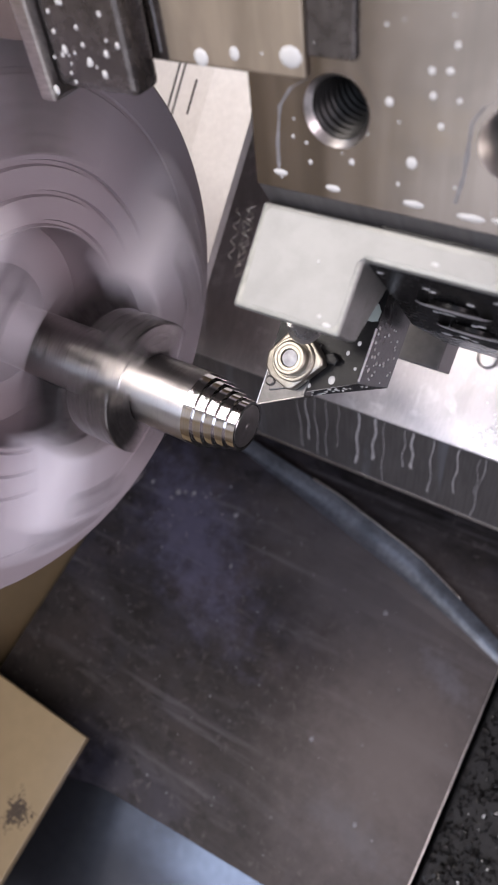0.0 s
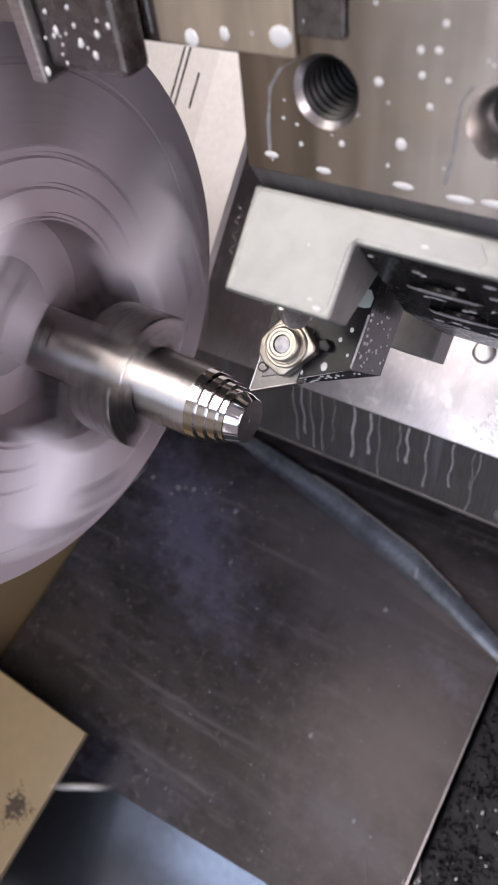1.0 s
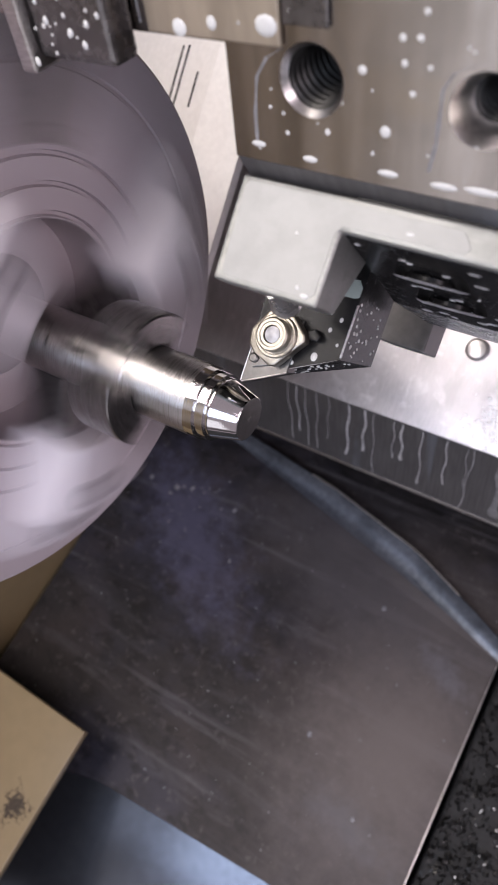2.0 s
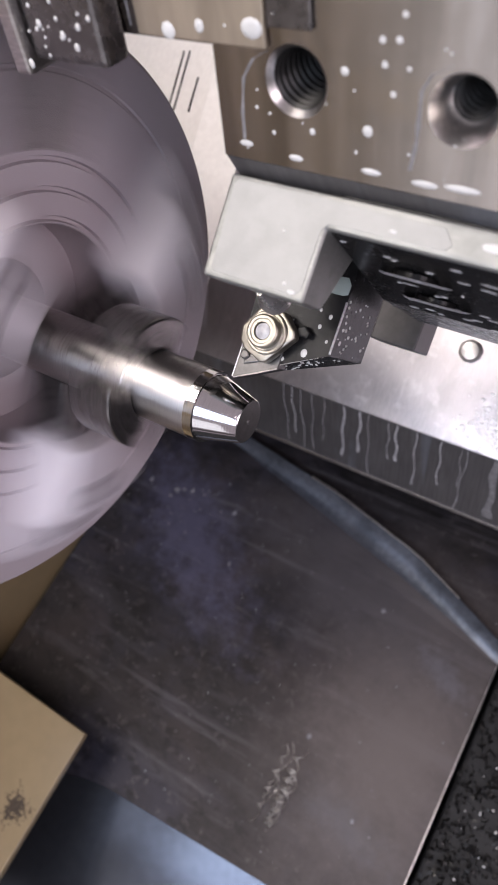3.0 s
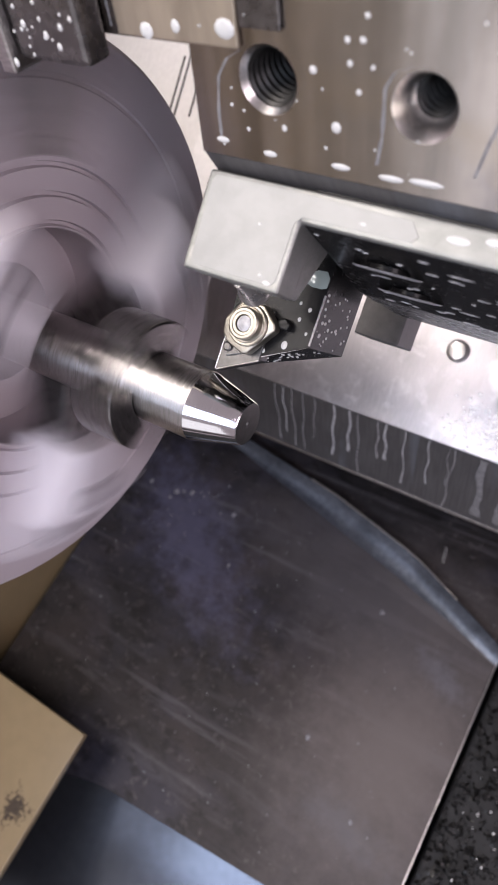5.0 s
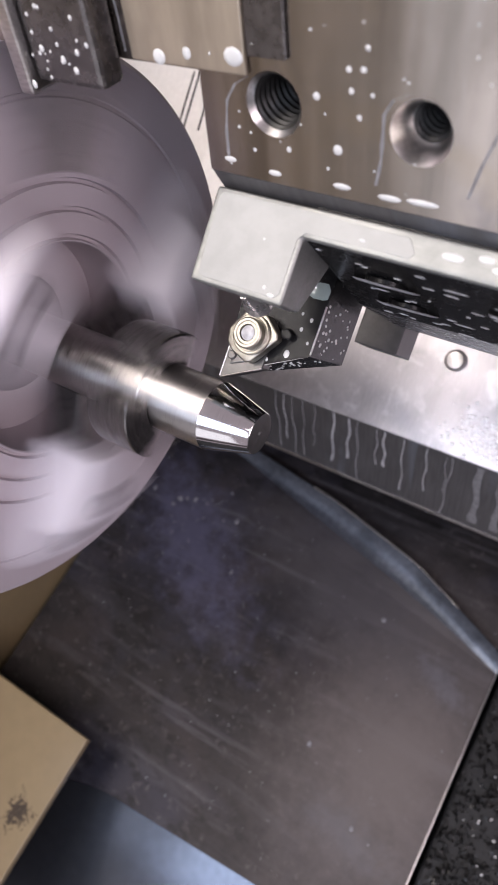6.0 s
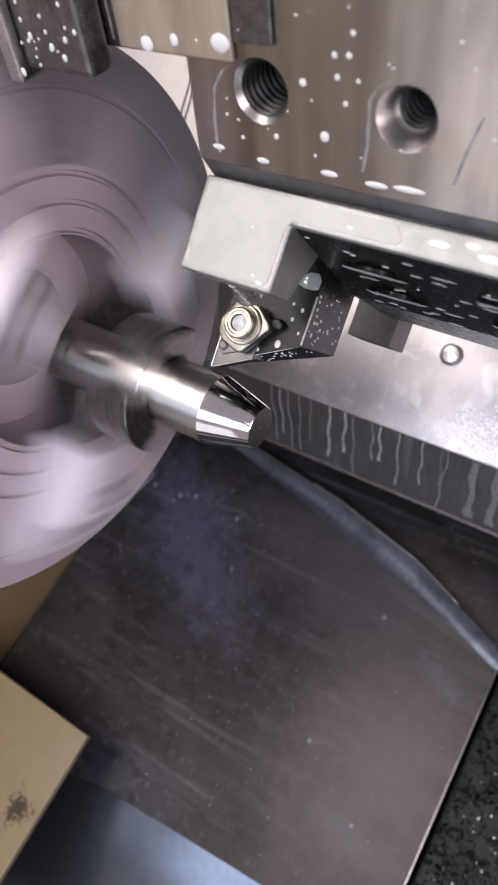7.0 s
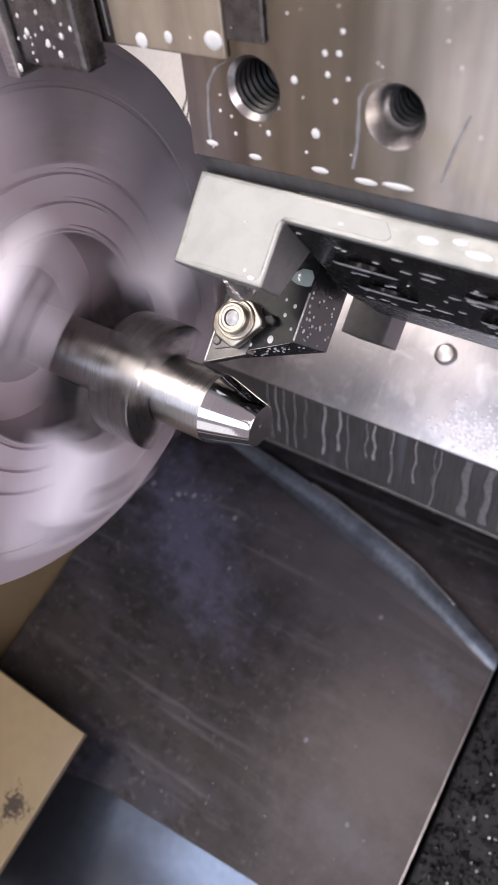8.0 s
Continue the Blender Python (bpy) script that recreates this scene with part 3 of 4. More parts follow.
# ---- the turning tool ----
def turning_tool():
    ob = thing("turning_tool", TOOL, "black turning tool holder with a clamped carbide insert", "cutting tool")
    body = bmesh.new()
    top = [(-11.2, 12.6), (10.9, 23.9), (10.9, 70), (-14.5, 70), (-14.5, 26)]
    low = [(-8.2, 16.6), (10.9, 24.2), (10.9, 70), (-13.5, 70), (-13.5, 28)]
    a = [body.verts.new((x, r, -4.6)) for x, r in top]
    b = [body.verts.new((x, r, -25)) for x, r in low]
    c = [body.verts.new((x + (0.9 if i in (0, 4) else 0), r + (0.9 if i == 0 else 0.0), -0.4)) for i, (x, r) in enumerate(top)]
    for p, q in ((a, b), (c, a)):
        for i in range(5):
            j = (i + 1) % 5
            body.faces.new((p[i], p[j], q[j], q[i]))
    body.faces.new(b)
    body.faces.new(c)
    bevelled(body, 0.35, 2)
    part("body", scaled(body), BLACK_OXIDE, ob, "black holder body", True)
    # thin bright rods stand in for the highlights along the holder's edges
    part("worn_edge", tube([(10.75, 24.3, -0.55), (10.75, 30, -0.55), (10.75, 37.5, -0.55)], 0.32, 6), STEEL, ob, "bright edge highlight made as a thin rod", True)
    part("worn_edge", tube([(10.2, 23.75, -0.6), (0, 18.5, -0.6), (-9.5, 13.7, -0.6)], 0.2, 6), STEEL, ob, "bright edge highlight made as a thin rod", True)
    # insert: slim rhombus with its nose at the cut
    nose = Vector((-13.1, 10.4))
    e1 = Vector((0.02, 1.0)).normalized()
    e2 = Vector((0.80, 0.42)).normalized()
    side = 13.5
    pts = [nose + e1 * 0.5 + e2 * 0.1, nose + e1 * side, nose + e1 * side + e2 * side, nose + e2 * side, nose + e2 * 0.5 + e1 * 0.1]
    part("insert", prism([tuple(p) for p in pts], -4.4, 0.3, "z", 0.25, 2), CARBIDE, ob, "grey carbide insert")
    # the same highlight rods along the insert's cutting edges
    for a, b in ((pts[1], pts[0]), (pts[4], pts[3])):
        part("worn_edge", tube([(*a, 0.25), (*a.lerp(b, 0.5), 0.25), (*b, 0.25)], 0.22, 6), STEEL, ob, "bright edge highlight made as a thin rod", True)
    part("insert_land", prism([tuple(nose + e1 * 3.4 + e2 * 2.6), tuple(nose + e1 * 9 + e2 * 2.4), tuple(nose + e1 * 9 + e2 * 6), tuple(nose + e1 * 3.0 + e2 * 8)], 0.2, 0.9, "z", 0.3, 2), CARBIDE, ob)
    clamp_pts = [(-4.9 + 0.88 * (x + 6.5), 24.5 + 0.88 * (r - 24.5)) for x, r in [(-15.2, 24.5), (-14.6, 20.4), (-12.2, 18.2), (-6.4, 16.0), (-4.6, 16.6), (2.0, 25.4), (1.4, 27.4), (-3.5, 31.5), (-11, 31.5)]]
    clamp = part("clamp", prism(clamp_pts, 0.8, 4.2, "z", 0.7, 3), BRASSY, ob, "worn brassy steel clamp", True)
    part("clamp_heel", prism([(1.9, 26.2), (4.7, 26.2), (5.1, 27.8), (3.3, 29.2), (1.3, 28.2)], -0.6, 2.0, "z", 0.4), BLACK_OXIDE, clamp)
    part("washer", turned([(0, 5.5), (0.7, 5.5), (1.0, 5.2), (1.0, 4.7), (1.2, 4.5), (1.2, 3)], 48, "z"), BRASSY, clamp, "", True, pose(-0.0050, 0.0246, 0.0042))
    screw = part("clamp_screw", turned([(0, 4.2), (2.0, 4.2), (2.4, 3.8), (2.4, 3.2), (2.2, 3.0), (2.2, 2.3), (0.9, 2.1), (0.9, 0)], 48, "z"), BRASSY, ob, "round clamp screw", True, pose(-0.0048, 0.0247, 0.0055))
    drop = bmesh.new()
    blob(drop, (0, 0, 1.6), 2.1, 2.1, 0.55, 20)
    part("coolant_in_socket", scaled(drop), DRIED, screw, "drop of coolant in the socket", True)
    puddle = prism([(4.4, 39.2), (6.5, 38.6), (9.2, 38.7), (10.5, 39.2), (10.6, 41.6), (9.4, 43.2), (6.8, 43.0), (5.0, 41.6)], -0.45, -0.1, "z", 0.12)
    part("coolant_puddle", puddle, PUDDLE, ob, "pale green puddle of coolant", True)
    part("chip_pin", turned([(0, 1.3), (1.1, 1.3), (1.4, 0.9), (1.4, 0)], 20, "z"), CARBIDE, ob, "", True, pose(-0.0108, 0.0176, 0.0003))
    drops = bmesh.new()
    for k in range(34):
        r, h = random.uniform(25, 40), random.uniform(-23, -2)
        s = random.uniform(0.2, 0.55)
        blob(drops, (10.95, r, h), 0.15, s, s * 1.6, 8)
    for k in range(26):
        f = random.uniform(0.1, 1)
        s = random.uniform(0.2, 0.5)
        blob(drops, (-10 + 20.5 * f, 13.4 + 10.4 * f, random.uniform(-12, -3)), s * 1.6, 0.25, s, 8)
    for x, r, s in ((4.2, 22.6, 0.9), (6, 30, 0.5), (8, 33, 0.5), (5, 34, 0.4), (9, 27, 0.4), (-1, 19.5, 0.5)):
        blob(drops, (x, r, -0.4), s, s * 1.3, 0.4, 10)
    tagged(part("coolant_drop", scaled(drops), COOLANT, ob, "small coolant drops", True), kind="stuff")
    return ob


TOOL_HOLDER = turning_tool()


# ---- drops on the turret flat ----
def flat_drops():
    bm = bmesh.new()
    spots = [(19.8, 87.1, 0.9), (24.0, 78.2, 1.2), (13.5, 76.5, 0.7), (26.6, 88.8, 0.65), (28.2, 84.6, 0.6), (30.6, 88.6, 0.5), (26.1, 92.2, 0.6), (28.8, 92.4, 0.55),
             (29.5, 95.8, 0.6), (5.6, 75.1, 0.5), (2.4, 79.1, 0.4), (5.0, 78.4, 0.35), (21.9, 74.3, 0.4), (-13.9, 90.4, 1.7), (-7.0, 91.7, 1.25), (3.6, 92.2, 2.0)]
    for k in range(40):
        spots.append((random.uniform(-5, 100), random.uniform(71, 110), random.uniform(0.12, 0.32)))
    for x, z, s in spots:
        y = FLAT_Y - 1.2 if -21 < x < 6 and z > 89.2 else FLAT_Y - 0.9 if 6 < x < 14.6 and z > 92.5 else FLAT_Y
        blob(bm, (x, y, z), s * random.uniform(0.75, 1.05), s * 0.14, 0.85 * s * random.uniform(0.9, 1.1), 12)
    # flattened drops that have run to the lower edge
    for x, z, w in ((24.8, 71.3, 1.9), (-0.7, 72.1, 1.5), (9.9, 71.1, 1.5), (34.6, 71.0, 2.4), (41, 71.4, 3.2)):
        blob(bm, (x, FLAT_Y, z), w, 0.16, 0.62, 16)
    for x, z, w in ((-43.1, 84.6, 0.9), (-30.1, 91.3, 0.7), (-34.5, 89.6, 0.8), (-31.6, 87.8, 0.8), (-40.1, 91.1, 0.8), (-35.2, 92.3, 0.5), (-27, 92.9, 0.6)):
        blob(bm, (x, 2.0 if x > -43 else 0.0, z), w * 0.8, 0.25, w, 12)
    for k in range(34):
        s = random.uniform(0.2, 0.45)
        blob(bm, (random.uniform(-43.5, -25.5), 2.0, random.uniform(85.5, 112)), s, 0.3, s * 1.2, 10)
    ob = part("coolant_drop", scaled(bm), COOLANT, None, "", True)
    return tagged(ob, "milky coolant drops on the steel turret flat", "coolant", "", "stuff")


DROPS = flat_drops()


def flat_runs():
    bm = bmesh.new()
    for path in ([(5.7, 88.8), (2.5, 87.1), (0.2, 83.9), (-0.8, 77.9), (-1.0, 72.2)], [(37.3, 89.7), (34.3, 88.3), (32.8, 85.8), (32.6, 78.0), (31.8, 73.0)],
                 [(-24, 120), (-24.2, 104), (-23.6, 96), (-23.5, 90)], [(52.5, 86), (50.5, 80), (49, 74)]):
        prev = None
        for i in range(len(path) * 3 - 2):
            k, f = divmod(i, 3)
            a, b = path[k], path[min(k + 1, len(path) - 1)]
            x, z = a[0] + (b[0] - a[0]) * f / 3, a[1] + (b[1] - a[1]) * f / 3
            w = random.uniform(0.18, 0.42)
            y = FLAT_Y
            row = [bm.verts.new((x + s * w, y - u, z + s * w * 0.3)) for s, u in ((-1, 0.02), (-0.4, 0.08), (0.4, 0.08), (1, 0.02))]
            if prev:
                for q in range(3):
                    bm.faces.new((prev[q], prev[q + 1], row[q + 1], row[q]))
            prev = row
    ob = part("coolant_film", scaled(bm), RUN_FILM, None, "", True)
    return tagged(ob, "pale dried coolant runs on the turret flat", "coolant", "", "stuff")


RUNS = flat_runs()


# ---- the chuck ----
def chuck():
    ob = thing("lathe_chuck", None, "spinning steel three-jaw chuck with stepped jaws", "chuck")
    prof = [(-96, 20), (-96, 34), (-76.5, 34.4), (-76, 34.8)]
    for r, deep in ((36, 1.6), (44, 1.6), (52, 1.6), (74, 0.7)):
        prof += [(-76, r - 0.9), (-76 - deep, r - 0.5), (-76 - deep, r + 0.5), (-76, r + 0.9)]
    prof += [(-76, 86.5), (-77.4, 88), (-140, 88), (-144, 84), (-150, 84), (-150, 70), (-290, 70), (-290, 20), (-96, 20)]
    part("body", turned(prof, 128), CHUCK_STEEL, ob, "round steel chuck body", True)
    # each jaw: two rounded steps, then the slim web
    jaw_prof = [(28, -51), (49, -50), (51, -51.5), (52.5, -54), (53, -62), (66, -62), (69, -63.5), (70, -66), (70, -75.8), (28, -75.8)]
    sweep = [radians(90 - 32 + 64 * q / 12) for q in range(13)]
    sector = [(19.2 * math.cos(a), 19.2 * math.sin(a)) for a in sweep] + [(10.1 * math.cos(a), 10.1 * math.sin(a)) for a in reversed(sweep)]
    for k in range(3):
        shape = prism([(x, r) for r, x in jaw_prof], -15, 15, "y", 1.4, 3)
        for v in shape.verts:
            v.co.y *= min(1.0, 0.5 + 0.5 * max(0.0, v.co.z * 1000 - 28) / 16)
        jaw = part("jaw", shape, JAW_STEEL, ob, "stepped steel jaw", True, m=pose(0, 0, 0, 120 * k))
        # the shade near the bar is put into the web's dark colour
        part("jaw_web", prism([(-75.8, 10.1), (-64, 10.1), (-60, 28.5), (-75.8, 28.5)], -2.4, 2.4, "y", 0.4), DARK_STEEL, jaw, "slim jaw web, darkened like the shade round the bar")
        # made-up dark segment between the jaws, in place of the blurred jaw tips
        part("grip_segment", prism(sector, -46, -31, "x", 0.8), DARK_STEEL, ob, "dark curved stand-in for the jaw tips on the bar", m=pose(0, 0, 0, 120 * k + 60))
        for r, x in ((44, -50.4), (61, -62)):
            part("bolt", turned([(0, 4.6), (0.5, 4.6), (0.8, 4.2), (0.8, 2.6), (-2, 2.4), (-2, 0)], 24, "x"), DARK_STEEL, jaw, "", True, pose(x / 1000, 0, r / 1000))
        # flat dark strip painted for the shade of a recessed slot
        part("slot_cover", box(-76.3, -75.7, -9.5, 9.5, 54, 85, 0), DARK_STEEL, ob, "", m=pose(0, 0, 0, 120 * k + 60))
    return ob


CHUCK = chuck()


# ---- the workpiece: turned bar with a tapered nose ----
LENGTH, R_END, R_BAR = 14.3, 6.0, 10.0
taper = (R_BAR - R_END) / LENGTH


def workpiece():
    ob = thing("workpiece", None, "turned bright steel bar with a tapered nose", "workpiece")
    part("bar", turned([(-140, 0), (-140, 9.9), (-36, 9.9), (-35.6, 9.6), (-34.8, 9.6), (-34.4, R_BAR), (-LENGTH, R_BAR)], 128), TURNED, ob, "bright turned steel", True)
    part("taper", turned([(-LENGTH, R_BAR), (-0.25, R_END + 0.05), (0, R_END - 0.2)], 128), CUT, ob, "freshly cut taper", True)
    part("end_face", turned([(0, R_END - 0.2), (-0.05, 0.9), (0.25, 0.55), (0.3, 0)], 96), FACED, ob, "faced end with a centre pip", True)
    return ob


WORK = workpiece()
for ob in (*CHUCK.children_recursive, *WORK.children_recursive):
    ob.cycles.motion_steps = 5


# ---- rings of stock that the tool peels off the taper ----
def stock_rings():
    rings = []
    steps, parts = 5, 3
    for i in range(steps):
        x_left = -LENGTH + LENGTH / steps * i
        r_step = R_BAR - taper * (x_left + LENGTH)
        for j in range(parts):
            a = x_left + LENGTH / steps * j / parts
            b = x_left + LENGTH / steps * (j + 1) / parts
            ra, rb = R_BAR - taper * (a + LENGTH) + 0.01, R_BAR - taper * (b + LENGTH) + 0.01
            top = r_step - (0.12 if j == 0 else 0.0)
            prof = [(a, ra), (a, max(top, ra + 0.02)), (b, r_step), (b, rb)]
            ob = part("stock_ring", turned(prof, 96, closed=True), CUT, None, "", True)
            tagged(ob, "bright sliver of steel stock on the taper", "steel ring", "stock rings on the taper")
            rings.append((ob, (a + b) / 2))
    return rings


RINGS = stock_rings()


# ---- chips ----
def coil(turns, radius, pitch, width, seed, wobble=0.3):
    """A springy curled chip, round its own x axis, in millimetres."""
    rnd = random.Random(seed)
    bm = bmesh.new()
    prev = None
    n = int(turns * 14)
    for i in range(n + 1):
        a = 2 * math.pi * i / 14
        r = radius * (1 + wobble * math.sin(i * 0.37 + seed) * 0.5)
        x = pitch * i / 14
        off = Vector((0, wobble * radius * math.sin(i * 0.11 + seed), wobble * radius * math.cos(i * 0.08 + 2 * seed)))
        c = Vector((x, r * math.cos(a), r * math.sin(a))) + off
        out = Vector((0, math.cos(a), math.sin(a)))
        w = width * rnd.uniform(0.7, 1.2)
        row = [bm.verts.new(c + d) for d in (Vector((-w / 2, 0, 0)), Vector((w / 2, 0, 0)), Vector((w / 2, 0, 0)) + out * 0.15, Vector((-w / 2, 0, 0)) + out * 0.15)]
        if prev:
            for k in range(4):
                bm.faces.new((prev[k], prev[(k + 1) % 4], row[(k + 1) % 4], row[k]))
        prev = row
    bmesh.ops.translate(bm, vec=(-pitch * turns / 2, 0, 0), verts=bm.verts[:])
    return scaled(bm)


def chip(turns, radius, pitch, width, seed, label="curled bright steel chip flung off the cut"):
    ob = part("steel_chip", coil(turns, radius, pitch, width, seed), SWARF, None)
    return tagged(ob, label, "metal chip", "flying chips")


def tangle(strands, length, spread, seed, label):
    """Several thin springy strands caught in one another, along x."""
    rnd = random.Random(seed)
    bm = bmesh.new()
    for k in range(strands):
        y, z, r = rnd.gauss(0, spread), rnd.gauss(0, spread), rnd.uniform(0.25, 1.0) * spread
        turns, span, phase = rnd.uniform(2, 7), rnd.uniform(0.35, 1.0) * length, rnd.uniform(0, 6.28)
        start = rnd.uniform(-length / 2, length / 2 - span)
        prev = None
        for i in range(int(turns * 12) + 1):
            f = i / (turns * 12)
            a = phase + 2 * math.pi * turns * f
            c = Vector((start + span * f, y + r * math.cos(a) * (1 - 0.5 * f), z + r * math.sin(a)))
            out = Vector((0, math.cos(a), math.sin(a)))
            w = rnd.uniform(0.25, 0.5)
            row = [bm.verts.new(c + d) for d in (Vector((-w, 0, 0)), Vector((w, 0, 0)), Vector((w, 0, 0)) + out * 0.12, Vector((-w, 0, 0)) + out * 0.12)]
            if prev:
                for q in range(4):
                    bm.faces.new((prev[q], prev[(q + 1) % 4], row[(q + 1) % 4], row[q]))
            prev = row
    return tagged(part("steel_chip", scaled(bm), SWARF, None), label, "metal chip", "flying chips")


CHIP_A = tangle(9, 70, 4.5, 1, "small tangle of thin steel chips flung off the cut")
CHIP_B = chip(6, 3.6, 14.0, 0.7, 2, "stretched wavy steel chip flung off the cut")
CHIP_C = chip(11, 8.5, 12.5, 0.8, 3, "long spiral steel chip flung off the cut")
CHIP_D = tangle(16, 58, 5.0, 4, "dense tangle of thin steel chips flung off the cut")
CHIP_E = tangle(4, 58, 3.0, 5, "short loose steel chips flung off the cut")


def droplet(name_label, size):
    bm = bmesh.new()
    blob(bm, (0, 0, 0), size, size, size * 1.3, 12)
    ob = part("coolant_droplet", scaled(bm), COOLANT, None, "", True)
    return tagged(ob, name_label, "droplet", "falling droplets")


FALL = [droplet("falling drop of milky coolant", s) for s in (1.3, 1.3, 1.6, 1.2, 1.2)]


def flung_drop():
    bm = bmesh.new()
    blob(bm, (0, 0, 0), 9, 2.5, 2.5, 14)
    return tagged(part("coolant_droplet", scaled(bm), COOLANT, None, "", True), "long flung drop of milky coolant", "droplet", "falling droplets")


SHOT = flung_drop()


# wet chips that fill the channel, too many to count
def chip_heap():
    rnd = random.Random(7)
    verts, faces = [], []
    for k in range(17000):
        x, u = rnd.uniform(79, 260), rnd.uniform(-330, 120)
        n = -392 + rnd.uniform(0, 1) ** 2 * 7 + 3 * math.sin(x * 0.11) * math.sin(u * 0.09)
        s = rnd.uniform(0.6, 2.6)
        a, b = rnd.uniform(0, 6.28), rnd.uniform(-0.9, 0.9)
        d = Vector((math.cos(a) * math.cos(b), math.sin(a) * math.cos(b), math.sin(b)))
        e = d.orthogonal().normalized()
        e.rotate(Matrix.Rotation(rnd.uniform(0, 6.28), 3, d))
        f = d.cross(e)
        c, i = Vector((x, u, n)), len(verts)
        for p in (c - d * s, c + e * s * 0.5, c + d * s, c - e * s * 0.35, c + f * s * 0.45):
            verts.append(p * 0.001)
        faces += [(i, i + 1, i + 4), (i + 1, i + 2, i + 4), (i + 2, i + 3, i + 4), (i + 3, i, i + 4), (i, i + 3, i + 2, i + 1)]
    me = bpy.data.meshes.new("chip_heap")
    me.from_pydata(verts, [], faces)
    me.materials.append(SWARF_OLD)
    ob = new("chip_heap", me)
    ob.matrix_world = BED
    return tagged(ob, "wet dark steel chips heaped in the channel", "metal chips", "", "stuff")


chip_heap()


def heap_beads():
    rnd = random.Random(5)
    bm = bmesh.new()
    for k in range(140):
        q = rnd.uniform(0.2, 0.75)
        blob(bm, (rnd.uniform(88, 170), rnd.uniform(-230, 60), -385 + rnd.uniform(0, 2)), q, q, q * 0.8, 10)
    ob = part("coolant_bead", scaled(bm), BEAD, None, "", True, BED)
    return tagged(ob, "bright beads of coolant on the wet chips", "coolant", "", "stuff")


heap_beads()


# coolant drops and fine chips lying on the apron
def apron_specks():
    rnd = random.Random(11)
    bm = bmesh.new()
    spots = [(-159.5, 60.4, 2.4), (-247, 55.8, 1.6), (-219, 57, 2.4), (-213, 60, 1.5), (-222, 50, 1.4), (-205, 62, 1.6), (-20, -63, 1.8), (30, -95, 1.2), (-12, 42, 2), (-140, 20, 1.4)]
    for k in range(60):
        spots.append((rnd.gauss(-200, 38), rnd.gauss(45, 24), rnd.uniform(0.2, 0.7)))
    for k in range(150):
        spots.append((rnd.uniform(-270, 70), rnd.uniform(-150, 90), rnd.uniform(0.15, 0.6)))
    for x, u, s in spots:
        blob(bm, (x, u, -374.3), s * rnd.uniform(0.7, 1.3), s * rnd.uniform(0.8, 1.6), s * 0.35, 8)
    ob = part("coolant_speck", scaled(bm), SPECK, None, "", True, BED)
    return tagged(ob, "drops of coolant on the black apron", "coolant", "", "stuff")


apron_specks()


# ---- what moves ----
SLIDE = [(0, 13.6, -4.2), (0.5, 11.5, -3.7), (1, 10.0, -3.2), (1.5, 8.6, -2.7), (3, 4.4, -1.2), (3.5, 3.0, -0.6), (4, 1.5, -0.15), (4.5, 0, 0),
         (6, -4.5, 0.15), (6.5, -5.9, 0.25), (7, -7.6, 0.15), (7.5, -9.1, 0.2), (8, -10.3, 0.4)]
NOSE_X = -17.4
PILE = (0.17, -0.20, -0.388)     # on the chip heap, in the apron's frame


def turret_shift(x, r):
    return pose(x / 1000, r * C45 / 1000, r * C45 / 1000)


def cut_time(x):
    """When the tool's nose reaches x."""
    for (t0, a, _), (t1, b, _) in zip(SLIDE, SLIDE[1:]):
        lead = (x - NOSE_X) / 1.36
        if b <= lead <= a:
            return t0 + (t1 - t0) * (a - lead) / (a - b)
    return 0.02


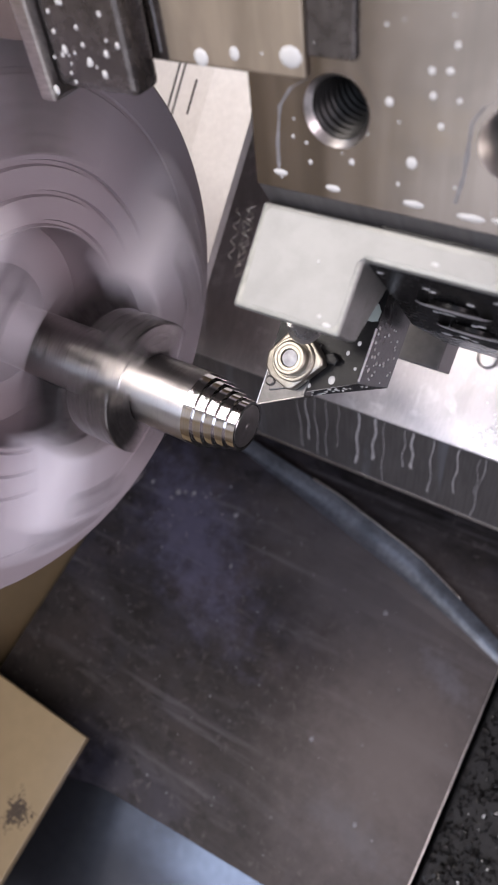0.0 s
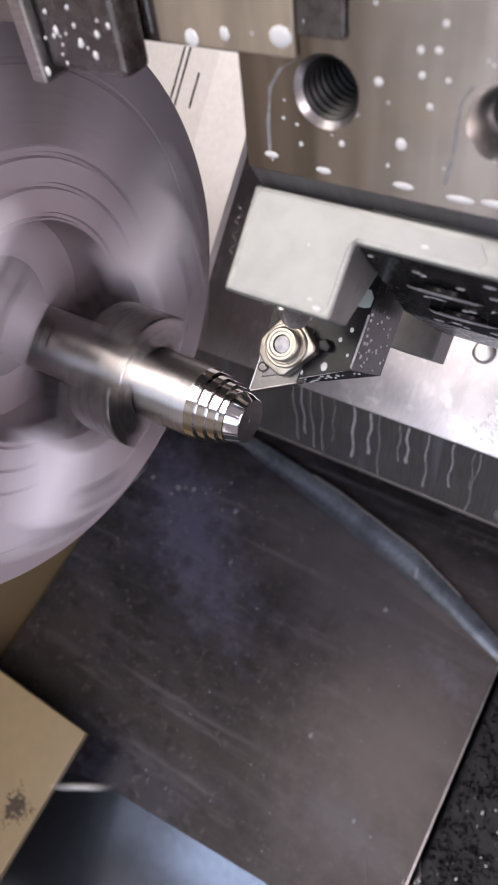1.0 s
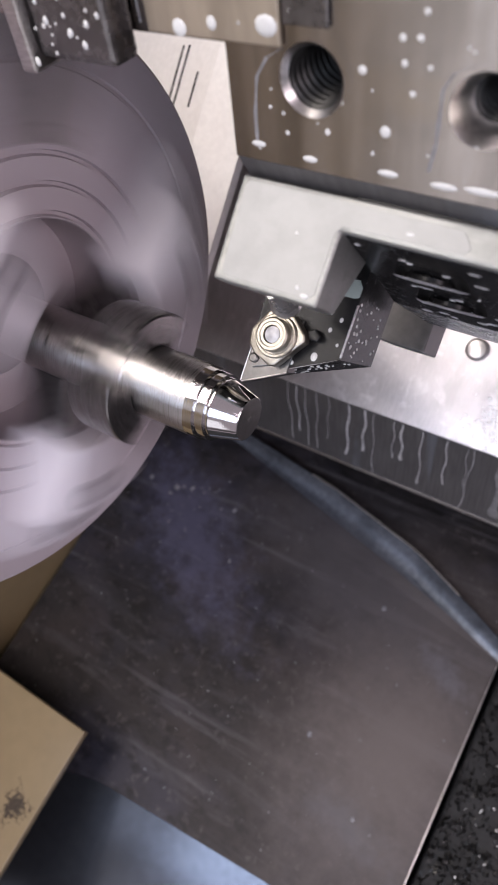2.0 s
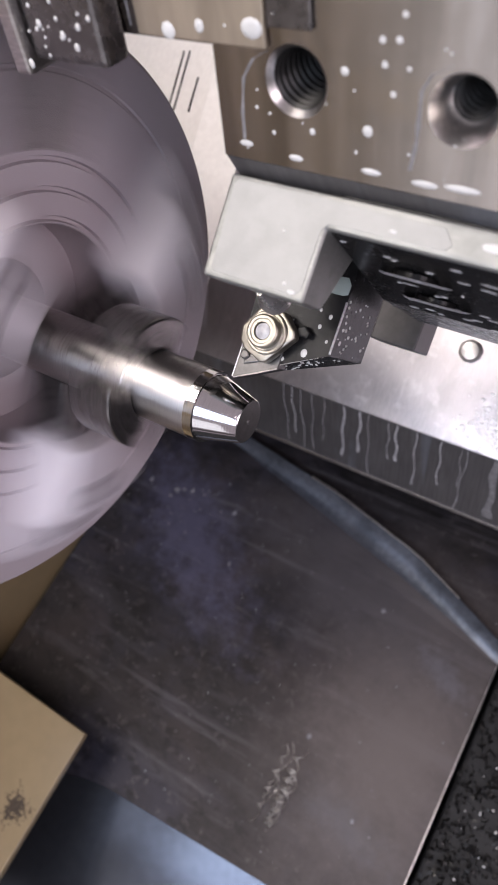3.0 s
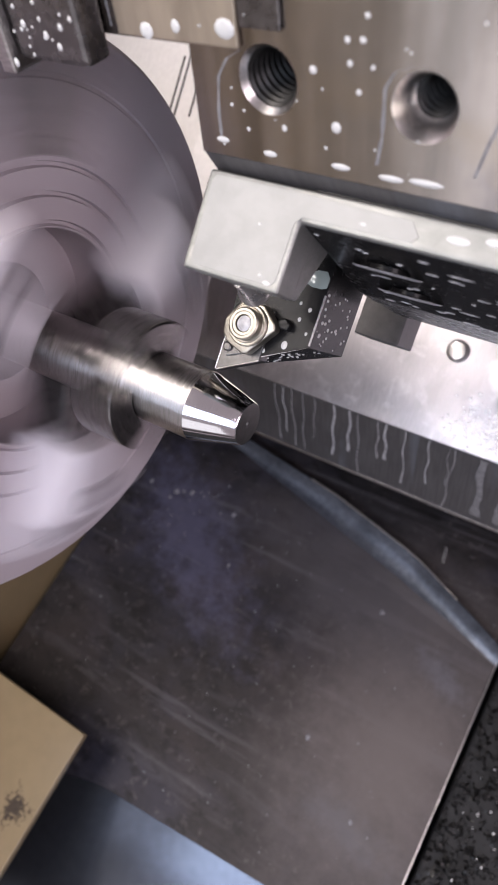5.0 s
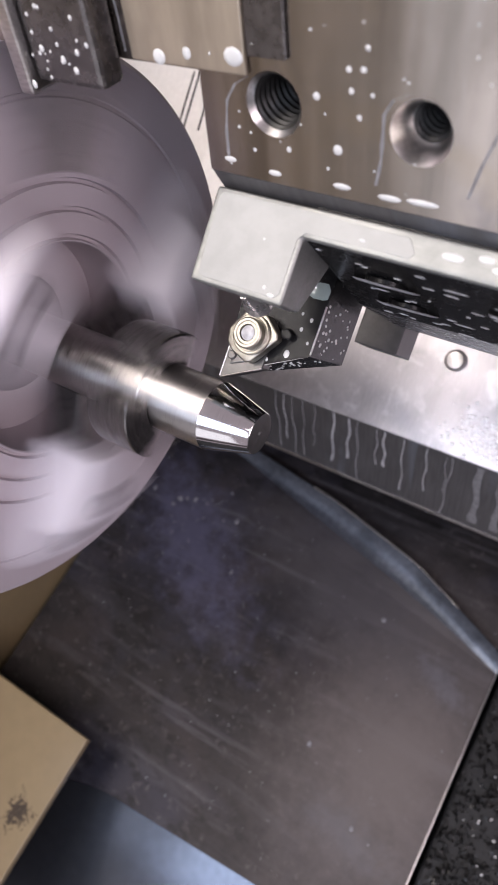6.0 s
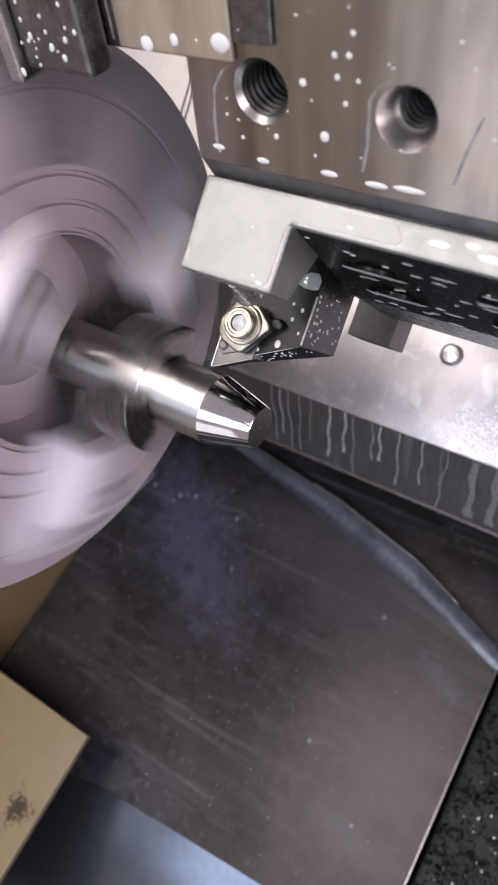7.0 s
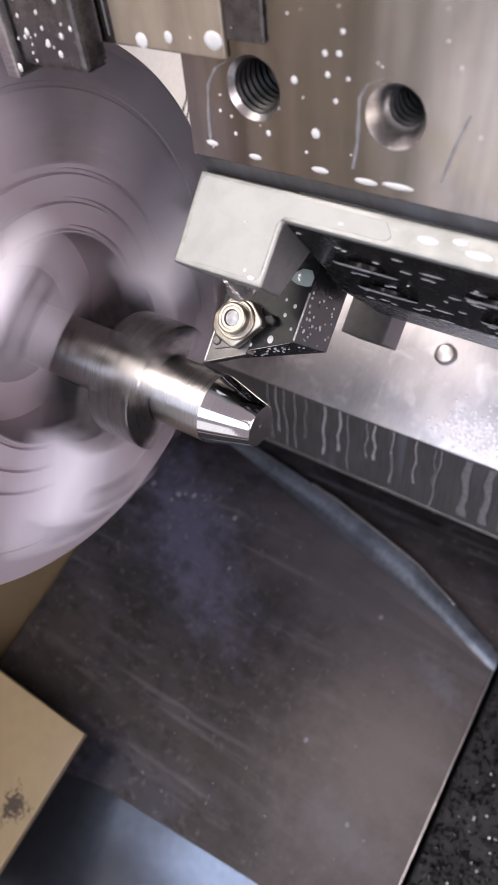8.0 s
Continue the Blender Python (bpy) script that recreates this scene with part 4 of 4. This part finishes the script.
def motions():
    for ob in (TURRET, DROPS, RUNS):
        walk(ob, [(t, turret_shift(x, r)) for t, x, r in SLIDE])
    for ob in (BLOCK, TOOL_HOLDER):
        walk(ob, [(t, turret_shift(x, r) @ TOOL) for t, x, r in SLIDE])
    walk(SADDLE, [(t, pose(x / 1000, 0, 0) @ TOOL) for t, x, r in SLIDE])
    # the spindle: 40 degrees in each thirtieth of a second
    spin = [(i / FPS, pose(0, 0, 0, (-87 - 40 * i) % 360)) for i in range(8 * FPS + 1)]
    for ob in (CHUCK, WORK):
        walk(ob, spin)
    # each ring of stock flies off as the nose passes, and drops on the heap
    for i, (ob, x) in enumerate(RINGS):
        t = max(0.04, min(3.2, cut_time(x)))
        rest = BED @ pose(PILE[0] + 0.006 * (i % 4), PILE[1] - 0.012 * (i // 4), PILE[2] + 0.002, 0, 90, 0)
        if ob is RINGS[-1][0]:
            t = 0.04
        rows = [(0, pose(0, 0, 0)), (t, pose(0, 0, 0)), (t + 0.034, pose(0.03, -0.012, -0.02, 0, 40, 0)), (t + 0.134, pose(0.10, -0.09, -0.18, 0, 80, 30)), (t + 0.234, rest), (8, rest)]
        walk(ob, rows)
    def flight(ob, places, rest_shift):
        """Waits on the saddle behind the holder, flies with its two ends at the places given (in millimetres), and ends on the heap."""
        rows = []
        for t, ax, ay, az, bx, by, bz in places:
            a, b = Vector((ax, ay, az)) / 1000, Vector((bx, by, bz)) / 1000
            turn = (b - a).to_track_quat("X", "Z").to_matrix().to_4x4()
            rows += [(t + step / FPS, Matrix.Translation((a + b) / 2 - Vector((0, 0, 0.004 * step))) @ turn) for step in (-1, 0, 1)]
        wait = Matrix.Translation((TOOL @ pose(-0.065 - rest_shift, 0.062, -0.214)).translation) @ rows[0][1].to_3x3().to_4x4()
        rest = Matrix.Translation((BED @ pose(PILE[0] + rest_shift, PILE[1] - 0.05, PILE[2] + 0.006)).translation) @ rows[-1][1].to_3x3().to_4x4()
        first, last = rows[0][0], rows[-1][0]
        walk(ob, [(0, wait), (first - 1 / FPS, wait), *rows, (last + 1 / FPS, rest), (8, rest)])

    flight(CHIP_A, [(2.8, -16, 35, -49, -26, 16, -122), (2.9, -22, 27, -238, -29, -1, -279), (3.0, -16, 9, -360, -20, -18, -390)], 0.0)
    flight(CHIP_B, [(3.4, 18, 34, -15, -2, 11, -19), (3.5, -117, 18, -215, -125, -55, -234), (3.6, -117, -89, -315, -129, -147, -347)], 0.02)
    flight(CHIP_C, [(3.6, 22, 22, 75, 17, 7, 15), (3.7, 39, 61, -249, -27, -51, -313), (3.8, 80, 47, -388, 34, -27, -412)], 0.04)
    flight(CHIP_D, [(3.6, 13, 17, 4, 6, 7, -53), (3.7, 49, 71, -248, 31, 39, -259), (3.8, 80, 51, -386, 62, 5, -406)], 0.06)
    flight(CHIP_E, [(4.1, -15, 37, -62, -21, 14, -114), (4.2, -62, 17, -249, -57, -14, -299)], 0.08)
    # a drop that shoots across below the chuck
    away = BED @ pose(PILE[0], PILE[1] + 0.03, PILE[2])
    start = Matrix.Translation((TOOL @ pose(-0.05, 0.066, -0.2175)).translation) @ pose(0, 0, 0, 0, 6, 33)
    walk(SHOT, [(0, start), (0.9334, start), (0.9667, pose(-0.136, -0.094, -0.310, 0, 6, 33)), (1.0, pose(-0.113, -0.079, -0.313, 0, 6, 33)),
                (1.0334, pose(-0.090, -0.064, -0.316, 0, 6, 33)), (1.1, pose(-0.043, -0.034, -0.322, 0, 6, 33)), (1.2, away @ pose(0, 0, 0, 0, 0, 33)), (8, away @ pose(0, 0, 0, 0, 0, 33))])
    for k, (ob, x, t) in enumerate(zip(FALL, (4, 12, 30, -8, 22), (0.95, 3.15, 1.42, 7.9, 5.0))):
        hang = pose(x / 1000, 0.155, -0.2135)
        rows = [(0, hang), (t - 0.1, hang), (t, pose(x / 1000, 0.150, -0.26)), (t + 0.1, pose(x / 1000, 0.147, -0.37)), (t + 0.17, pose(x / 1000, 0.145, -0.47)), (8.1, pose(x / 1000, 0.145, -0.47))]
        walk(ob, [r for r in rows if r[0] <= 8.1])


motions()
